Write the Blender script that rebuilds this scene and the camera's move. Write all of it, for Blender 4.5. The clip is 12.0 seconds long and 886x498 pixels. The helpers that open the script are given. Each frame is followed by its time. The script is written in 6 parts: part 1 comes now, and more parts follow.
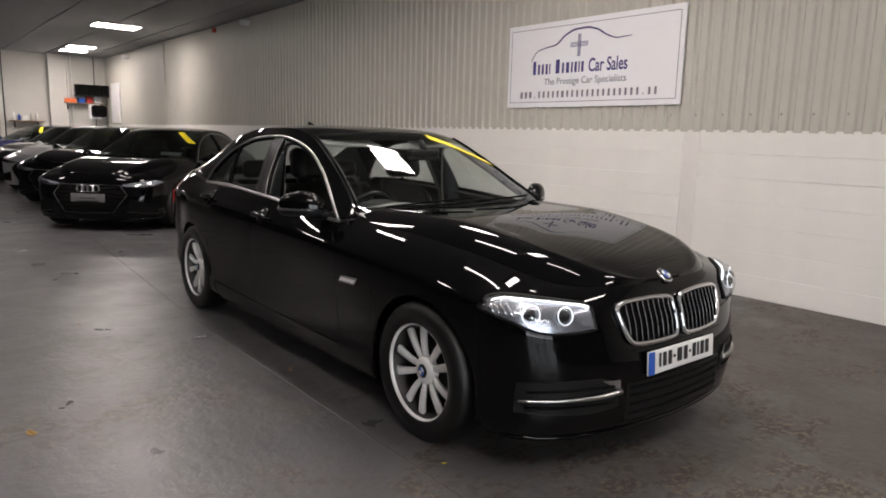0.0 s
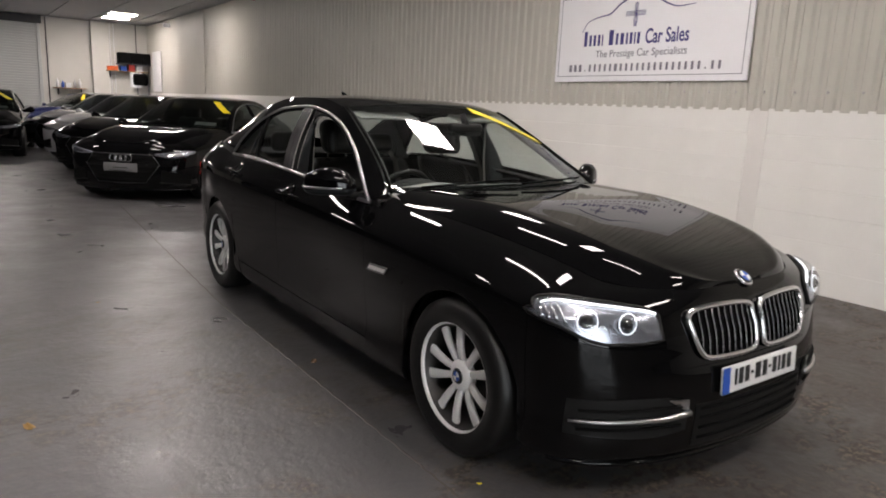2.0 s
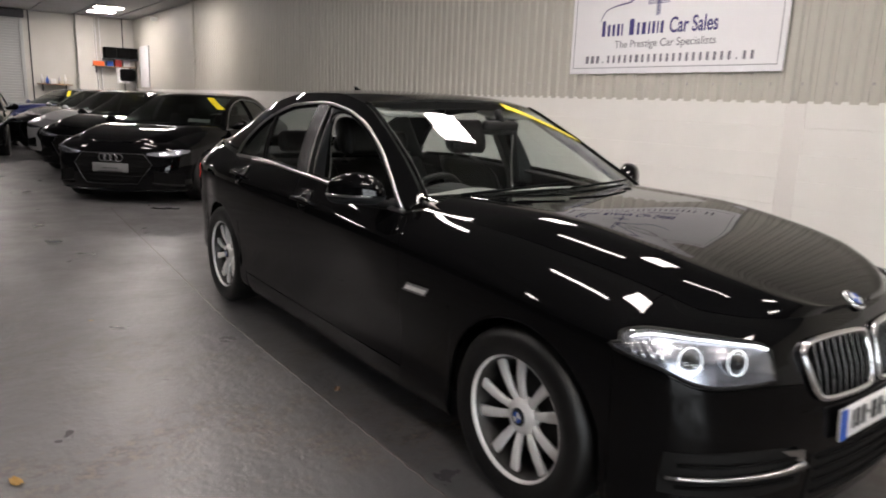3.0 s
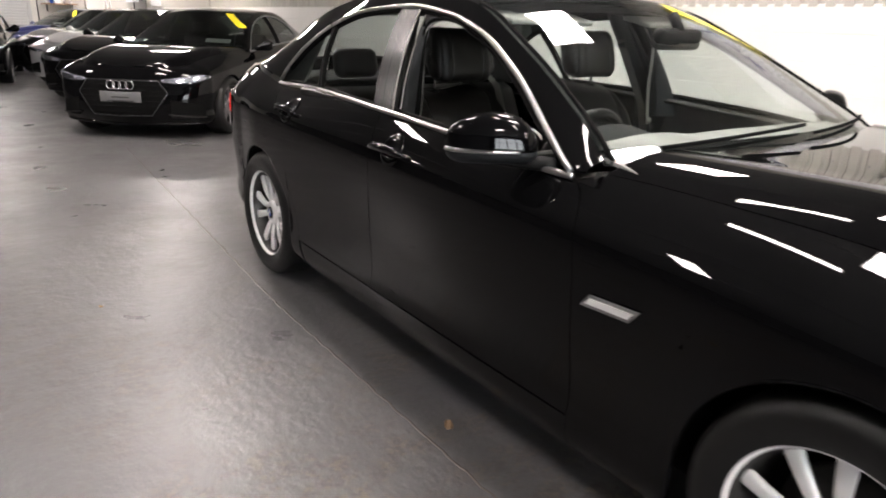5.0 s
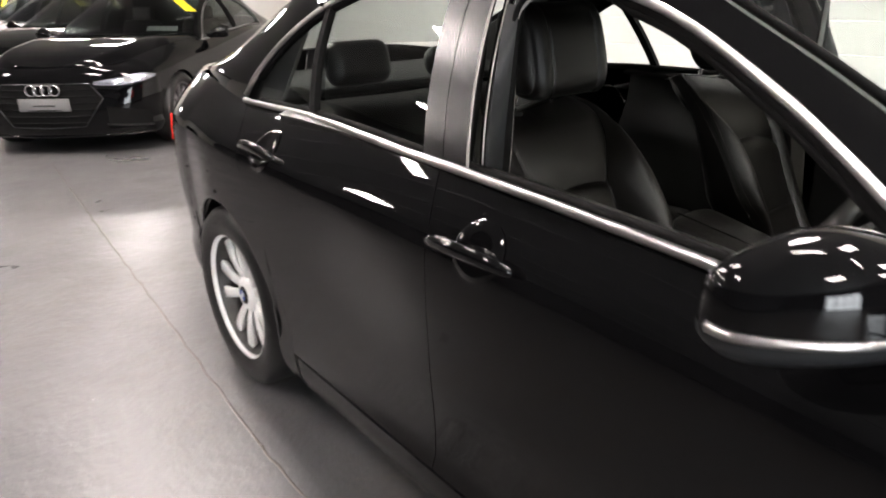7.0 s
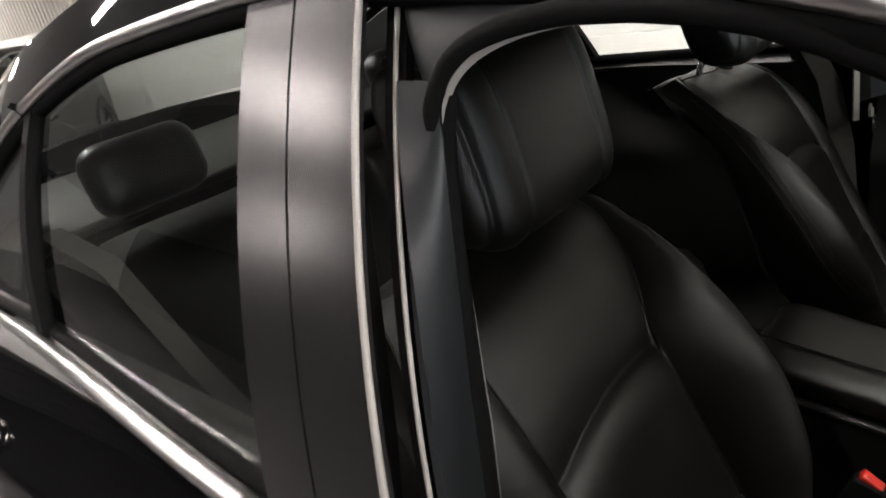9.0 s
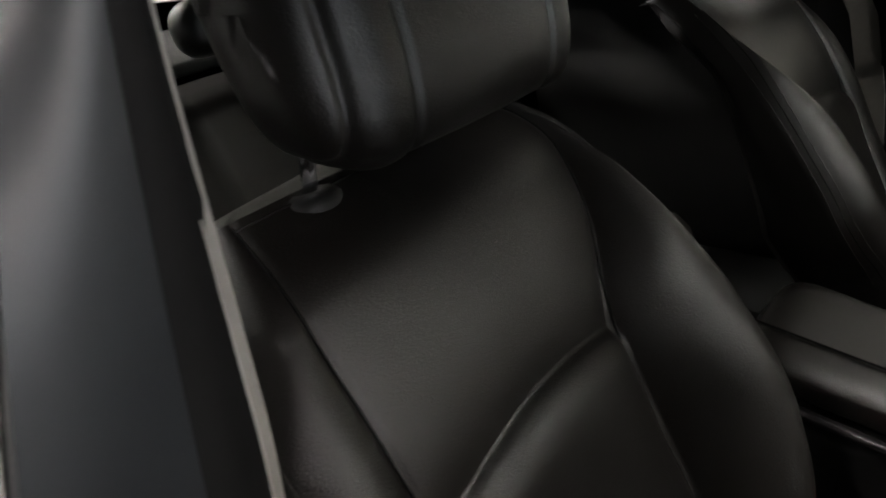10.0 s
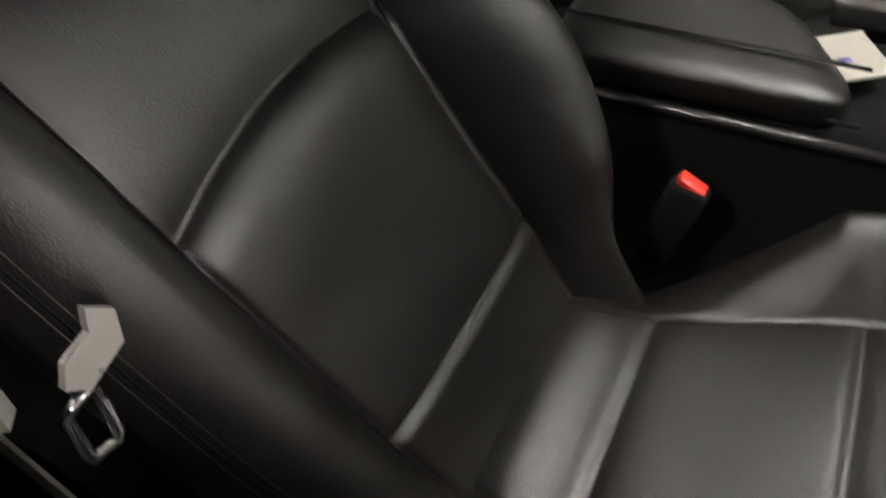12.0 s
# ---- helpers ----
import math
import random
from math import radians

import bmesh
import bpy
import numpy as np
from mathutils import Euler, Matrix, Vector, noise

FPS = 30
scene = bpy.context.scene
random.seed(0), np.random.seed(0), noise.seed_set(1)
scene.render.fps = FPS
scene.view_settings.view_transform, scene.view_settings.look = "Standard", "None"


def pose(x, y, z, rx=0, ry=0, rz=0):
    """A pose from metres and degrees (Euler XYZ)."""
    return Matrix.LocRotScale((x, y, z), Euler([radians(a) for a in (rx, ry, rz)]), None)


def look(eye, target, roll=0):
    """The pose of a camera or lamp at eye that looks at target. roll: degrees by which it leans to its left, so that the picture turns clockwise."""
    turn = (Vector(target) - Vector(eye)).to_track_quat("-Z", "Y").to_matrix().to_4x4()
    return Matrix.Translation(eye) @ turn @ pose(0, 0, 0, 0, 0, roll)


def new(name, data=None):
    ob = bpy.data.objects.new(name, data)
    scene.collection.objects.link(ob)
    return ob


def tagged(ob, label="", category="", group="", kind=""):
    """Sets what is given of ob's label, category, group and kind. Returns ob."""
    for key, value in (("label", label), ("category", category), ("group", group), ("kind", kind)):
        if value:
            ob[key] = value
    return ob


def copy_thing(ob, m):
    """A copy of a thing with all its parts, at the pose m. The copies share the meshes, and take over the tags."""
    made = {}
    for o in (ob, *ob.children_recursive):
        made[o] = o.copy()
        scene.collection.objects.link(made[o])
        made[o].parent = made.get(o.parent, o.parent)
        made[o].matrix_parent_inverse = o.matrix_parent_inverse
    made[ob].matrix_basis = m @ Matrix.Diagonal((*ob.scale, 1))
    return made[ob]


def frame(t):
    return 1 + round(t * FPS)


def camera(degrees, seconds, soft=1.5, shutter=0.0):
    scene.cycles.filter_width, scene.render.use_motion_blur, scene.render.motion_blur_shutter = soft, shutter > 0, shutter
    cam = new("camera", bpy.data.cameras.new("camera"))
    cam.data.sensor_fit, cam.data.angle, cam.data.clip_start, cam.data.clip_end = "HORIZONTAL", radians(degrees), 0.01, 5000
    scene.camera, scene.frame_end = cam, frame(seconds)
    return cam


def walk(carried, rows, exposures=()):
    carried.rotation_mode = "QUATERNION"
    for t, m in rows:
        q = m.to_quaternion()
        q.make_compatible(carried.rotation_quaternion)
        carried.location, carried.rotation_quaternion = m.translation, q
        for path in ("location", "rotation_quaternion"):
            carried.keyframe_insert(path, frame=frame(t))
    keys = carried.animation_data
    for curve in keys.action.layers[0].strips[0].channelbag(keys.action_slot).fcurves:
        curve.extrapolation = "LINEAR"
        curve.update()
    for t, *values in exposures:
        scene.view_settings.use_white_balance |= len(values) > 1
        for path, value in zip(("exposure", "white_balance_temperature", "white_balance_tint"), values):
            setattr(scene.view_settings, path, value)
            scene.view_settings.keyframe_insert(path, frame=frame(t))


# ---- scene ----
cam = camera(66.0, 12.0, 1.8, 0.5)
EXPOSURE = [(0, 0.70), (2.5, 0.76), (3.2, 1.0), (5.0, 1.78), (6.0, 2.15), (7.2, 2.42), (8.8, 2.12), (9.4, 2.15), (10.0, 2.6), (10.5, 3.45), (11.5, 3.45), (12.0, 3.28)]
PATH = [
    (0, (2.41, -2.72, 1.411), (0.878, -1.476, 1.083), 1.5),
    (0.5, (2.384, -2.702, 1.401), (0.848, -1.467, 1.064), 1.3),
    (1, (2.342, -2.684, 1.393), (0.801, -1.465, 1.02), 1.0),
    (1.5, (2.252, -2.588, 1.365), (0.733, -1.353, 0.957), 2.7),
    (2, (2.087, -2.489, 1.398), (0.502, -1.336, 0.997), 2.6),
    (2.5, (1.88, -2.439, 1.373), (0.31, -1.271, 0.962), 3.5),
    (3, (1.614, -2.44, 1.4), (0.05, -1.265, 0.983), 2.2),
    (3.2, (1.485, -2.384, 1.347), (-0.102, -1.254, 0.894), 2.2),
    (5, (0.445, -2.166, 1.322), (-1.098, -1.061, 0.691), 1.6),
    (5.5, (0.159, -2.103, 1.338), (-1.428, -1.072, 0.69), -0.1),
    (6, (-0.171, -2.005, 1.323), (-1.665, -0.863, 0.643), -1.4),
    (6.5, (-0.462, -1.868, 1.326), (-1.961, -0.742, 0.629), -1.5),
    (7, (-0.768, -1.675, 1.33), (-2.244, -0.525, 0.623), -1.3),
    (7.2, (-0.883, -1.611, 1.316), (-2.295, -0.384, 0.61), -2.3),
    (8.8, (-1.45, -1.06, 1.375), (-2.748, 0.214, 0.591), -10.3),
    (9, (-1.491, -1.01, 1.377), (-2.762, 0.297, 0.607), -12.4),
    (9.3, (-1.523, -0.957, 1.342), (-2.764, 0.329, 0.494), -12.4),
    (9.5, (-1.545, -0.903, 1.306), (-2.79, 0.365, 0.438), -10.9),
    (9.6, (-1.572, -0.866, 1.27), (-2.844, 0.4, 0.418), -11.3),
    (10, (-1.576, -0.781, 1.233), (-2.825, 0.502, 0.342), -8.8),
    (10.5, (-1.571, -0.751, 1.198), (-2.776, 0.512, 0.222), -11.2),
    (11, (-1.554, -0.732, 1.157), (-2.662, 0.483, 0.019), -11.5),
    (11.5, (-1.534, -0.724, 1.119), (-2.541, 0.485, -0.116), -13.1),
    (12, (-1.498, -0.73, 1.098), (-2.411, 0.41, -0.268), -15.4),
]
walk(cam, [(t, look(eye, target, roll)) for t, eye, target, roll in PATH], EXPOSURE)

# ---- world, light and exposure ----
world = bpy.data.worlds.new("world")
scene.world = world
world.use_nodes = True
world.node_tree.nodes["Background"].inputs[0].default_value = (0.8, 0.85, 0.9, 1)
world.node_tree.nodes["Background"].inputs[1].default_value = 0.05


# ---- materials ----
def material(name, colour, rough=0.5, metal=0.0, vary=0.12, scale=8.0, bump=0.0, bump_scale=60.0,
             coat=0.0, spec=0.5, rough_vary=0.0, coat_ior=1.5):
    m = bpy.data.materials.new(name)
    m.use_nodes = True
    nt = m.node_tree
    b = nt.nodes["Principled BSDF"]
    b.inputs["Roughness"].default_value = rough
    b.inputs["Metallic"].default_value = metal
    b.inputs["Coat Weight"].default_value = coat
    b.inputs["Coat Roughness"].default_value = 0.02
    b.inputs["Coat IOR"].default_value = coat_ior
    b.inputs["Specular IOR Level"].default_value = spec
    co = nt.nodes.new("ShaderNodeTexCoord")
    n1 = nt.nodes.new("ShaderNodeTexNoise")
    n1.inputs["Scale"].default_value = scale
    n1.inputs["Detail"].default_value = 6
    nt.links.new(co.outputs["Object"], n1.inputs["Vector"])
    mix = nt.nodes.new("ShaderNodeMix")
    mix.data_type = "RGBA"
    c = Vector(colour)
    mix.inputs["A"].default_value = (*(c * (1 - vary)), 1)
    mix.inputs["B"].default_value = (*(c * (1 + vary)), 1)
    nt.links.new(n1.outputs["Fac"], mix.inputs["Factor"])
    nt.links.new(mix.outputs["Result"], b.inputs["Base Color"])
    if rough_vary:
        mr = nt.nodes.new("ShaderNodeMapRange")
        mr.inputs["From Min"].default_value, mr.inputs["From Max"].default_value = 0.3, 0.7
        mr.inputs["To Min"].default_value, mr.inputs["To Max"].default_value = rough - rough_vary, rough + rough_vary
        nt.links.new(n1.outputs["Fac"], mr.inputs["Value"])
        nt.links.new(mr.outputs["Result"], b.inputs["Roughness"])
    if bump:
        n2 = nt.nodes.new("ShaderNodeTexNoise")
        n2.inputs["Scale"].default_value = bump_scale
        n2.inputs["Detail"].default_value = 4
        nt.links.new(co.outputs["Object"], n2.inputs["Vector"])
        bp = nt.nodes.new("ShaderNodeBump")
        bp.inputs["Strength"].default_value = bump
        bp.inputs["Distance"].default_value = 0.004
        nt.links.new(n2.outputs["Fac"], bp.inputs["Height"])
        nt.links.new(bp.outputs["Normal"], b.inputs["Normal"])
    return m


def glowing(name, colour, strength):
    m = bpy.data.materials.new(name)
    m.use_nodes = True
    b = m.node_tree.nodes["Principled BSDF"]
    b.inputs["Base Color"].default_value = (*colour, 1)
    b.inputs["Emission Color"].default_value = (*colour, 1)
    b.inputs["Emission Strength"].default_value = strength
    return m


def glass(name, tint, gloss=0.06):
    """A thin pane: clear with a tint, and a mirror-like sheen that grows at grazing angles."""
    m = bpy.data.materials.new(name)
    m.use_nodes = True
    nt = m.node_tree
    nt.nodes.remove(nt.nodes["Principled BSDF"])
    tr = nt.nodes.new("ShaderNodeBsdfTransparent")
    tr.inputs[0].default_value = (*tint, 1)
    gl = nt.nodes.new("ShaderNodeBsdfGlossy")
    gl.inputs["Roughness"].default_value = 0.01
    lw = nt.nodes.new("ShaderNodeLayerWeight")
    lw.inputs["Blend"].default_value = 0.5
    pw = nt.nodes.new("ShaderNodeMath")
    pw.operation = "POWER"
    pw.inputs[1].default_value = 5.0
    nt.links.new(lw.outputs["Facing"], pw.inputs[0])
    fr = nt.nodes.new("ShaderNodeMapRange")
    fr.inputs["To Min"].default_value, fr.inputs["To Max"].default_value = gloss, 1.0
    nt.links.new(pw.outputs[0], fr.inputs["Value"])
    mx = nt.nodes.new("ShaderNodeMixShader")
    nt.links.new(fr.outputs[0], mx.inputs[0])
    nt.links.new(tr.outputs[0], mx.inputs[1])
    nt.links.new(gl.outputs[0], mx.inputs[2])
    nt.links.new(mx.outputs[0], nt.nodes["Material Output"].inputs[0])
    return m


def floor_material():
    """Grey floor paint: broad worn patches, brown scuffs where the paint has gone, fine ripple, uneven gloss."""
    m = bpy.data.materials.new("floor_paint_grey")
    m.use_nodes = True
    nt = m.node_tree
    b = nt.nodes["Principled BSDF"]
    co = nt.nodes.new("ShaderNodeTexCoord")

    def noise_node(scale, detail, rough=0.55, stretch=None):
        n = nt.nodes.new("ShaderNodeTexNoise")
        n.inputs["Scale"].default_value, n.inputs["Detail"].default_value, n.inputs["Roughness"].default_value = scale, detail, rough
        if stretch:
            mp = nt.nodes.new("ShaderNodeMapping")
            mp.inputs["Scale"].default_value = stretch
            nt.links.new(co.outputs["Object"], mp.inputs["Vector"])
            nt.links.new(mp.outputs["Vector"], n.inputs["Vector"])
        else:
            nt.links.new(co.outputs["Object"], n.inputs["Vector"])
        return n.outputs["Fac"]

    def ramp(fac, lo, hi, a=0.0, z=1.0):
        r = nt.nodes.new("ShaderNodeMapRange")
        r.inputs["From Min"].default_value, r.inputs["From Max"].default_value = lo, hi
        r.inputs["To Min"].default_value, r.inputs["To Max"].default_value = a, z
        nt.links.new(fac, r.inputs["Value"])
        return r.outputs["Result"]

    def blend(fac, a, c):
        x = nt.nodes.new("ShaderNodeMix")
        x.data_type = "RGBA"
        nt.links.new(fac, x.inputs["Factor"])
        for k, val in (("A", a), ("B", c)):
            if isinstance(val, tuple):
                x.inputs[k].default_value = (*val, 1)
            else:
                nt.links.new(val, x.inputs[k])
        return x.outputs["Result"]

    def math_node(op, a, c):
        x = nt.nodes.new("ShaderNodeMath")
        x.operation = op
        nt.links.new(a, x.inputs[0])
        nt.links.new(c, x.inputs[1])
        return x.outputs[0]
    broad = noise_node(0.55, 5)
    fine = noise_node(38, 6)
    col = blend(ramp(broad, 0.35, 0.68), (0.088, 0.087, 0.090), (0.112, 0.110, 0.112))
    col = blend(ramp(fine, 0.3, 0.7, 0.0, 0.30), col, (0.068, 0.066, 0.066))
    scuff = math_node("MULTIPLY", ramp(noise_node(11, 10, 0.75, (1, 0.45, 1)), 0.52, 0.72), ramp(noise_node(0.8, 4), 0.46, 0.70))
    col = blend(scuff, col, (0.098, 0.078, 0.058))
    specks = ramp(noise_node(60, 4, 0.65), 0.66, 0.72)
    col = blend(math_node("MULTIPLY", specks, ramp(noise_node(1.7, 2), 0.45, 0.6)), col, (0.04, 0.032, 0.025))
    # the bare, dirty concrete towards the wall in front of the car
    sep = nt.nodes.new("ShaderNodeSeparateXYZ")
    nt.links.new(co.outputs["Object"], sep.inputs[0])
    edge = math_node("ADD", ramp(sep.outputs["X"], -2.2, 1.6), ramp(sep.outputs["Y"], -1.6, 1.6))
    bare = ramp(math_node("ADD", edge, ramp(noise_node(1.6, 6, 0.7), 0.2, 0.8)), 1.55, 2.1)
    grit = ramp(noise_node(26, 8, 0.75), 0.36, 0.66)
    col = blend(math_node("MULTIPLY", bare, ramp(grit, 0, 1, 0.35, 0.95)), col, (0.052, 0.042, 0.033))
    pale = math_node("MULTIPLY", ramp(noise_node(17, 9, 0.8), 0.55, 0.64), bare)
    col = blend(pale, col, (0.102, 0.090, 0.077))
    patch = math_node("MULTIPLY", ramp(noise_node(1.1, 4), 0.42, 0.56), ramp(sep.outputs["X"], -3.0, 0.2, 0.14, 1.0))
    worn = math_node("MULTIPLY", ramp(noise_node(9, 8, 0.75, (1, 0.6, 1)), 0.48, 0.54), patch)
    col = blend(ramp(worn, 0, 1, 0, 0.8), col, (0.050, 0.040, 0.031))
    crumbs = math_node("MULTIPLY", ramp(noise_node(34, 5, 0.7, (1, 0.7, 1)), 0.50, 0.56), ramp(math_node("ADD", worn, ramp(patch, 0, 1, 0, 0.25)), 0, 1))
    col = blend(crumbs, col, (0.15, 0.124, 0.098))
    nt.links.new(col, b.inputs["Base Color"])
    rr = ramp(noise_node(2.2, 6), 0.3, 0.7, 0.26, 0.42)
    nt.links.new(math_node("ADD", math_node("ADD", rr, ramp(worn, 0, 1, 0, 0.14)), ramp(bare, 0, 1, 0, 0.22)), b.inputs["Roughness"])
    bp = nt.nodes.new("ShaderNodeBump")
    bp.inputs["Strength"].default_value, bp.inputs["Distance"].default_value = 0.5, 0.012
    h = math_node("ADD", math_node("ADD", noise_node(7.0, 6, 0.65), ramp(noise_node(24, 4, 0.6), 0.35, 0.75, 0, 0.07)), ramp(fine, 0, 1, 0, 0.05))
    nt.links.new(h, bp.inputs["Height"])
    nt.links.new(bp.outputs["Normal"], b.inputs["Normal"])
    return m


M_BLACK = material("black_paint", (0.0025, 0.0025, 0.0028), 0.5, 0.0, 0.2, 3, coat=1.0, spec=0.0, coat_ior=1.34)
M_PIANO = material("pillar_black", (0.010, 0.0095, 0.010), 0.27, 0.0, 0.2, 6, 0.05, 300)
M_SILVER = material("silver_paint", (0.50, 0.50, 0.51), 0.35, 0.35, 0.05, 30, coat=1.0)
M_BLUE = material("blue_paint", (0.005, 0.010, 0.075), 0.3, 0.3, 0.1, 30, coat=1.0)
M_GREYCAR = material("dark_grey_paint", (0.02, 0.021, 0.022), 0.3, 0.4, 0.1, 30, coat=1.0)
M_PLASTIC = material("black_plastic", (0.006, 0.006, 0.006), 0.5, 0, 0.2, 40, 0.15, 500, spec=0.25)
# near-black for gaps and rubber; also paints shade on console, carpet and buckle
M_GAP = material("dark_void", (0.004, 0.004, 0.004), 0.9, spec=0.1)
M_CHROME = material("chrome", (0.75, 0.75, 0.76), 0.12, 1.0, 0.04, 20)
M_SATIN = material("satin_chrome", (0.46, 0.455, 0.45), 0.28, 1.0, 0.06, 20)
M_DARKCHROME = material("dark_chrome", (0.16, 0.16, 0.165), 0.3, 1.0, 0.06, 20)
M_ALLOY = material("alloy_silver", (0.90, 0.89, 0.88), 0.30, 0.2, 0.06, 30)
M_RUBBER = material("tyre_rubber", (0.0045, 0.0045, 0.0045), 0.42, 0, 0.25, 20, 0.3, 300)
M_GLASS = glass("window_glass", (0.80, 0.85, 0.83))
M_DARKGLASS = glass("tinted_glass", (0.22, 0.25, 0.24))
M_LENS = glass("lamp_lens", (0.95, 0.96, 0.97))
M_DISC = material("brake_steel", (0.05, 0.048, 0.046), 0.45, 0.6, 0.3, 40)
M_REFLECTOR = material("lamp_reflector", (0.36, 0.37, 0.41), 0.22, 0.75, 0.5, 26)
M_RING = glowing("ring_light", (0.9, 0.95, 1.0), 0.55)
M_BROW = glowing("brow_light", (0.95, 0.97, 1.0), 1.3)
M_TAIL = glowing("tail_red", (0.75, 0.02, 0.01), 0.5)
M_LEATHER = material("black_leather", (0.0056, 0.0050, 0.0045), 0.35, 0, 0.2, 9, 0.20, 620, rough_vary=0.05, spec=0.40)
M_TRIM = material("interior_plastic", (0.008, 0.008, 0.008), 0.6, 0, 0.2, 20, 0.2, 500, spec=0.25)
M_HEADLINER = material("grey_headliner", (0.07, 0.07, 0.068), 0.9, 0, 0.05, 20)
M_BELT = material("belt_webbing", (0.10, 0.095, 0.085), 0.7, 0, 0.15, 80)
M_RED = material("red_plastic", (0.42, 0.02, 0.012), 0.4, 0, 0.1, 20)
M_SEAL = material("window_seal", (0.26, 0.25, 0.23), 0.45, 0, 0.1, 30)
# pale, strongly clouded grey for the dashboard and the sun visors
M_DASH = material("pale_mottled_grey", (0.33, 0.325, 0.31), 0.6, 0, 0.7, 5, 0.2, 500)
M_BLUETRIM = material("dark_pillar_trim", (0.0125, 0.014, 0.0155), 0.42, 0, 0.1, 20, spec=0.3)
M_YELLOW = material("yellow_film", (0.85, 0.70, 0.03), 0.4, 0, 0.03, 10)
M_PLATE = material("plate_white", (0.8, 0.8, 0.78), 0.4, 0, 0.03, 20)
M_PLATEBLUE = material("plate_blue", (0.02, 0.09, 0.45), 0.4, 0, 0.05, 20)
M_GREYPLATE = material("plate_grey", (0.14, 0.14, 0.14), 0.5, 0, 0.1, 20)
M_INK = material("black_ink", (0.01, 0.01, 0.01), 0.5, 0, 0.1, 20)
M_PURPLE = material("purple_ink", (0.05, 0.04, 0.20), 0.5, 0, 0.1, 20)
M_GREYINK = material("grey_ink", (0.2, 0.2, 0.24), 0.5, 0, 0.1, 20)
M_WALL = material("white_block_paint", (0.82, 0.81, 0.775), 0.75, 0, 0.06, 3, 0.25, 30)
M_SHEET = material("cladding_beige", (0.525, 0.51, 0.455), 0.5, 0, 0.05, 2, spec=0.4)
M_SIGN = material("sign_white", (0.86, 0.86, 0.885), 0.45, 0, 0.02, 3)
M_CEIL = material("ceiling_grey", (0.42, 0.42, 0.42), 0.85, 0, 0.05, 2)
M_FLOOR = floor_material()
M_BACKWALL = material("back_wall_white", (0.60, 0.585, 0.54), 0.8, 0, 0.05, 2, 0.3, 30)
M_SHUTTER = material("shutter_grey", (0.45, 0.46, 0.45), 0.5, 0.2, 0.05, 3)
M_LAMP = glowing("panel_light", (1.0, 0.90, 0.855), 32.0)
M_DAYLIGHT = glowing("daylight_outside", (0.92, 0.96, 1.0), 5.0)
# dark fittings; on the unseen walls the hall's dimness is put into this colour
M_DARKWALL = material("dark_grey_wall", (0.05, 0.05, 0.055), 0.8, 0, 0.2, 2, 0.2, 30)
M_ORANGE = material("orange_plastic", (0.7, 0.12, 0.02), 0.5)
M_WHITEPL = material("white_plastic", (0.75, 0.75, 0.75), 0.5)
M_LEAF = material("dry_leaf", (0.32, 0.19, 0.05), 0.8, 0, 0.3, 60)
M_POST = material("white_post_paint", (0.76, 0.74, 0.71), 0.7, 0, 0.05, 3, 0.4, 50)
M_WOOD = material("shelf_wood", (0.30, 0.19, 0.10), 0.6, 0, 0.2, 12)


# ---- mesh helpers ----
def part(name, bm, mat, parent=None, label="", smooth=True, solid=0.0):
    me = bpy.data.meshes.new(name)
    if smooth:
        for f in bm.faces:
            f.smooth = True
    bm.to_mesh(me)
    bm.free()
    me.materials.append(mat)
    ob = new(name, me)
    if parent is not None:
        ob.parent = parent
    if solid:
        md = ob.modifiers.new("thick", "SOLIDIFY")
        md.thickness, md.offset = solid, -1
        if smooth:
            ob.modifiers.new("crisp", "EDGE_SPLIT").split_angle = math.radians(50)
    if label:
        tagged(ob, label)
    return ob


def thing(name, label, category, group="", m=None):
    ob = new(name)
    ob.empty_display_size = 0.1
    if m is not None:
        ob.matrix_basis = m
    return tagged(ob, label, category, group)


def smooth_curve(*pts):
    """Monotone cubic through rows (key, value, value, ...); returns f(key) -> array."""
    pts = sorted(pts)
    k = np.array([p[0] for p in pts], float)
    v = np.array([p[1:] for p in pts], float)
    h = np.diff(k)
    d = np.diff(v, axis=0) / h[:, None]
    m = np.zeros_like(v)
    m[0], m[-1] = d[0], d[-1]
    for i in range(1, len(k) - 1):
        for j in range(v.shape[1]):
            a, b = d[i - 1, j], d[i, j]
            if a * b > 0:
                w1, w2 = 2 * h[i] + h[i - 1], h[i] + 2 * h[i - 1]
                m[i, j] = (w1 + w2) / (w1 / a + w2 / b)

    ks, vs, ms, hs = k.tolist(), v.tolist(), m.tolist(), h.tolist()
    last = len(ks) - 2

    def f(x):
        x = min(max(x, ks[0]), ks[-1])
        i = 0
        while i < last and x > ks[i + 1]:
            i += 1
        hh = hs[i]
        t = (x - ks[i]) / hh
        t2 = t * t
        t3 = t2 * t
        a, b, c, d = 2 * t3 - 3 * t2 + 1, (t3 - 2 * t2 + t) * hh, 3 * t2 - 2 * t3, (t3 - t2) * hh
        r = [a * p + b * q + c * u + d * w for p, q, u, w in zip(vs[i], ms[i], vs[i + 1], ms[i + 1])]
        return r if len(r) > 1 else r[0]
    return f


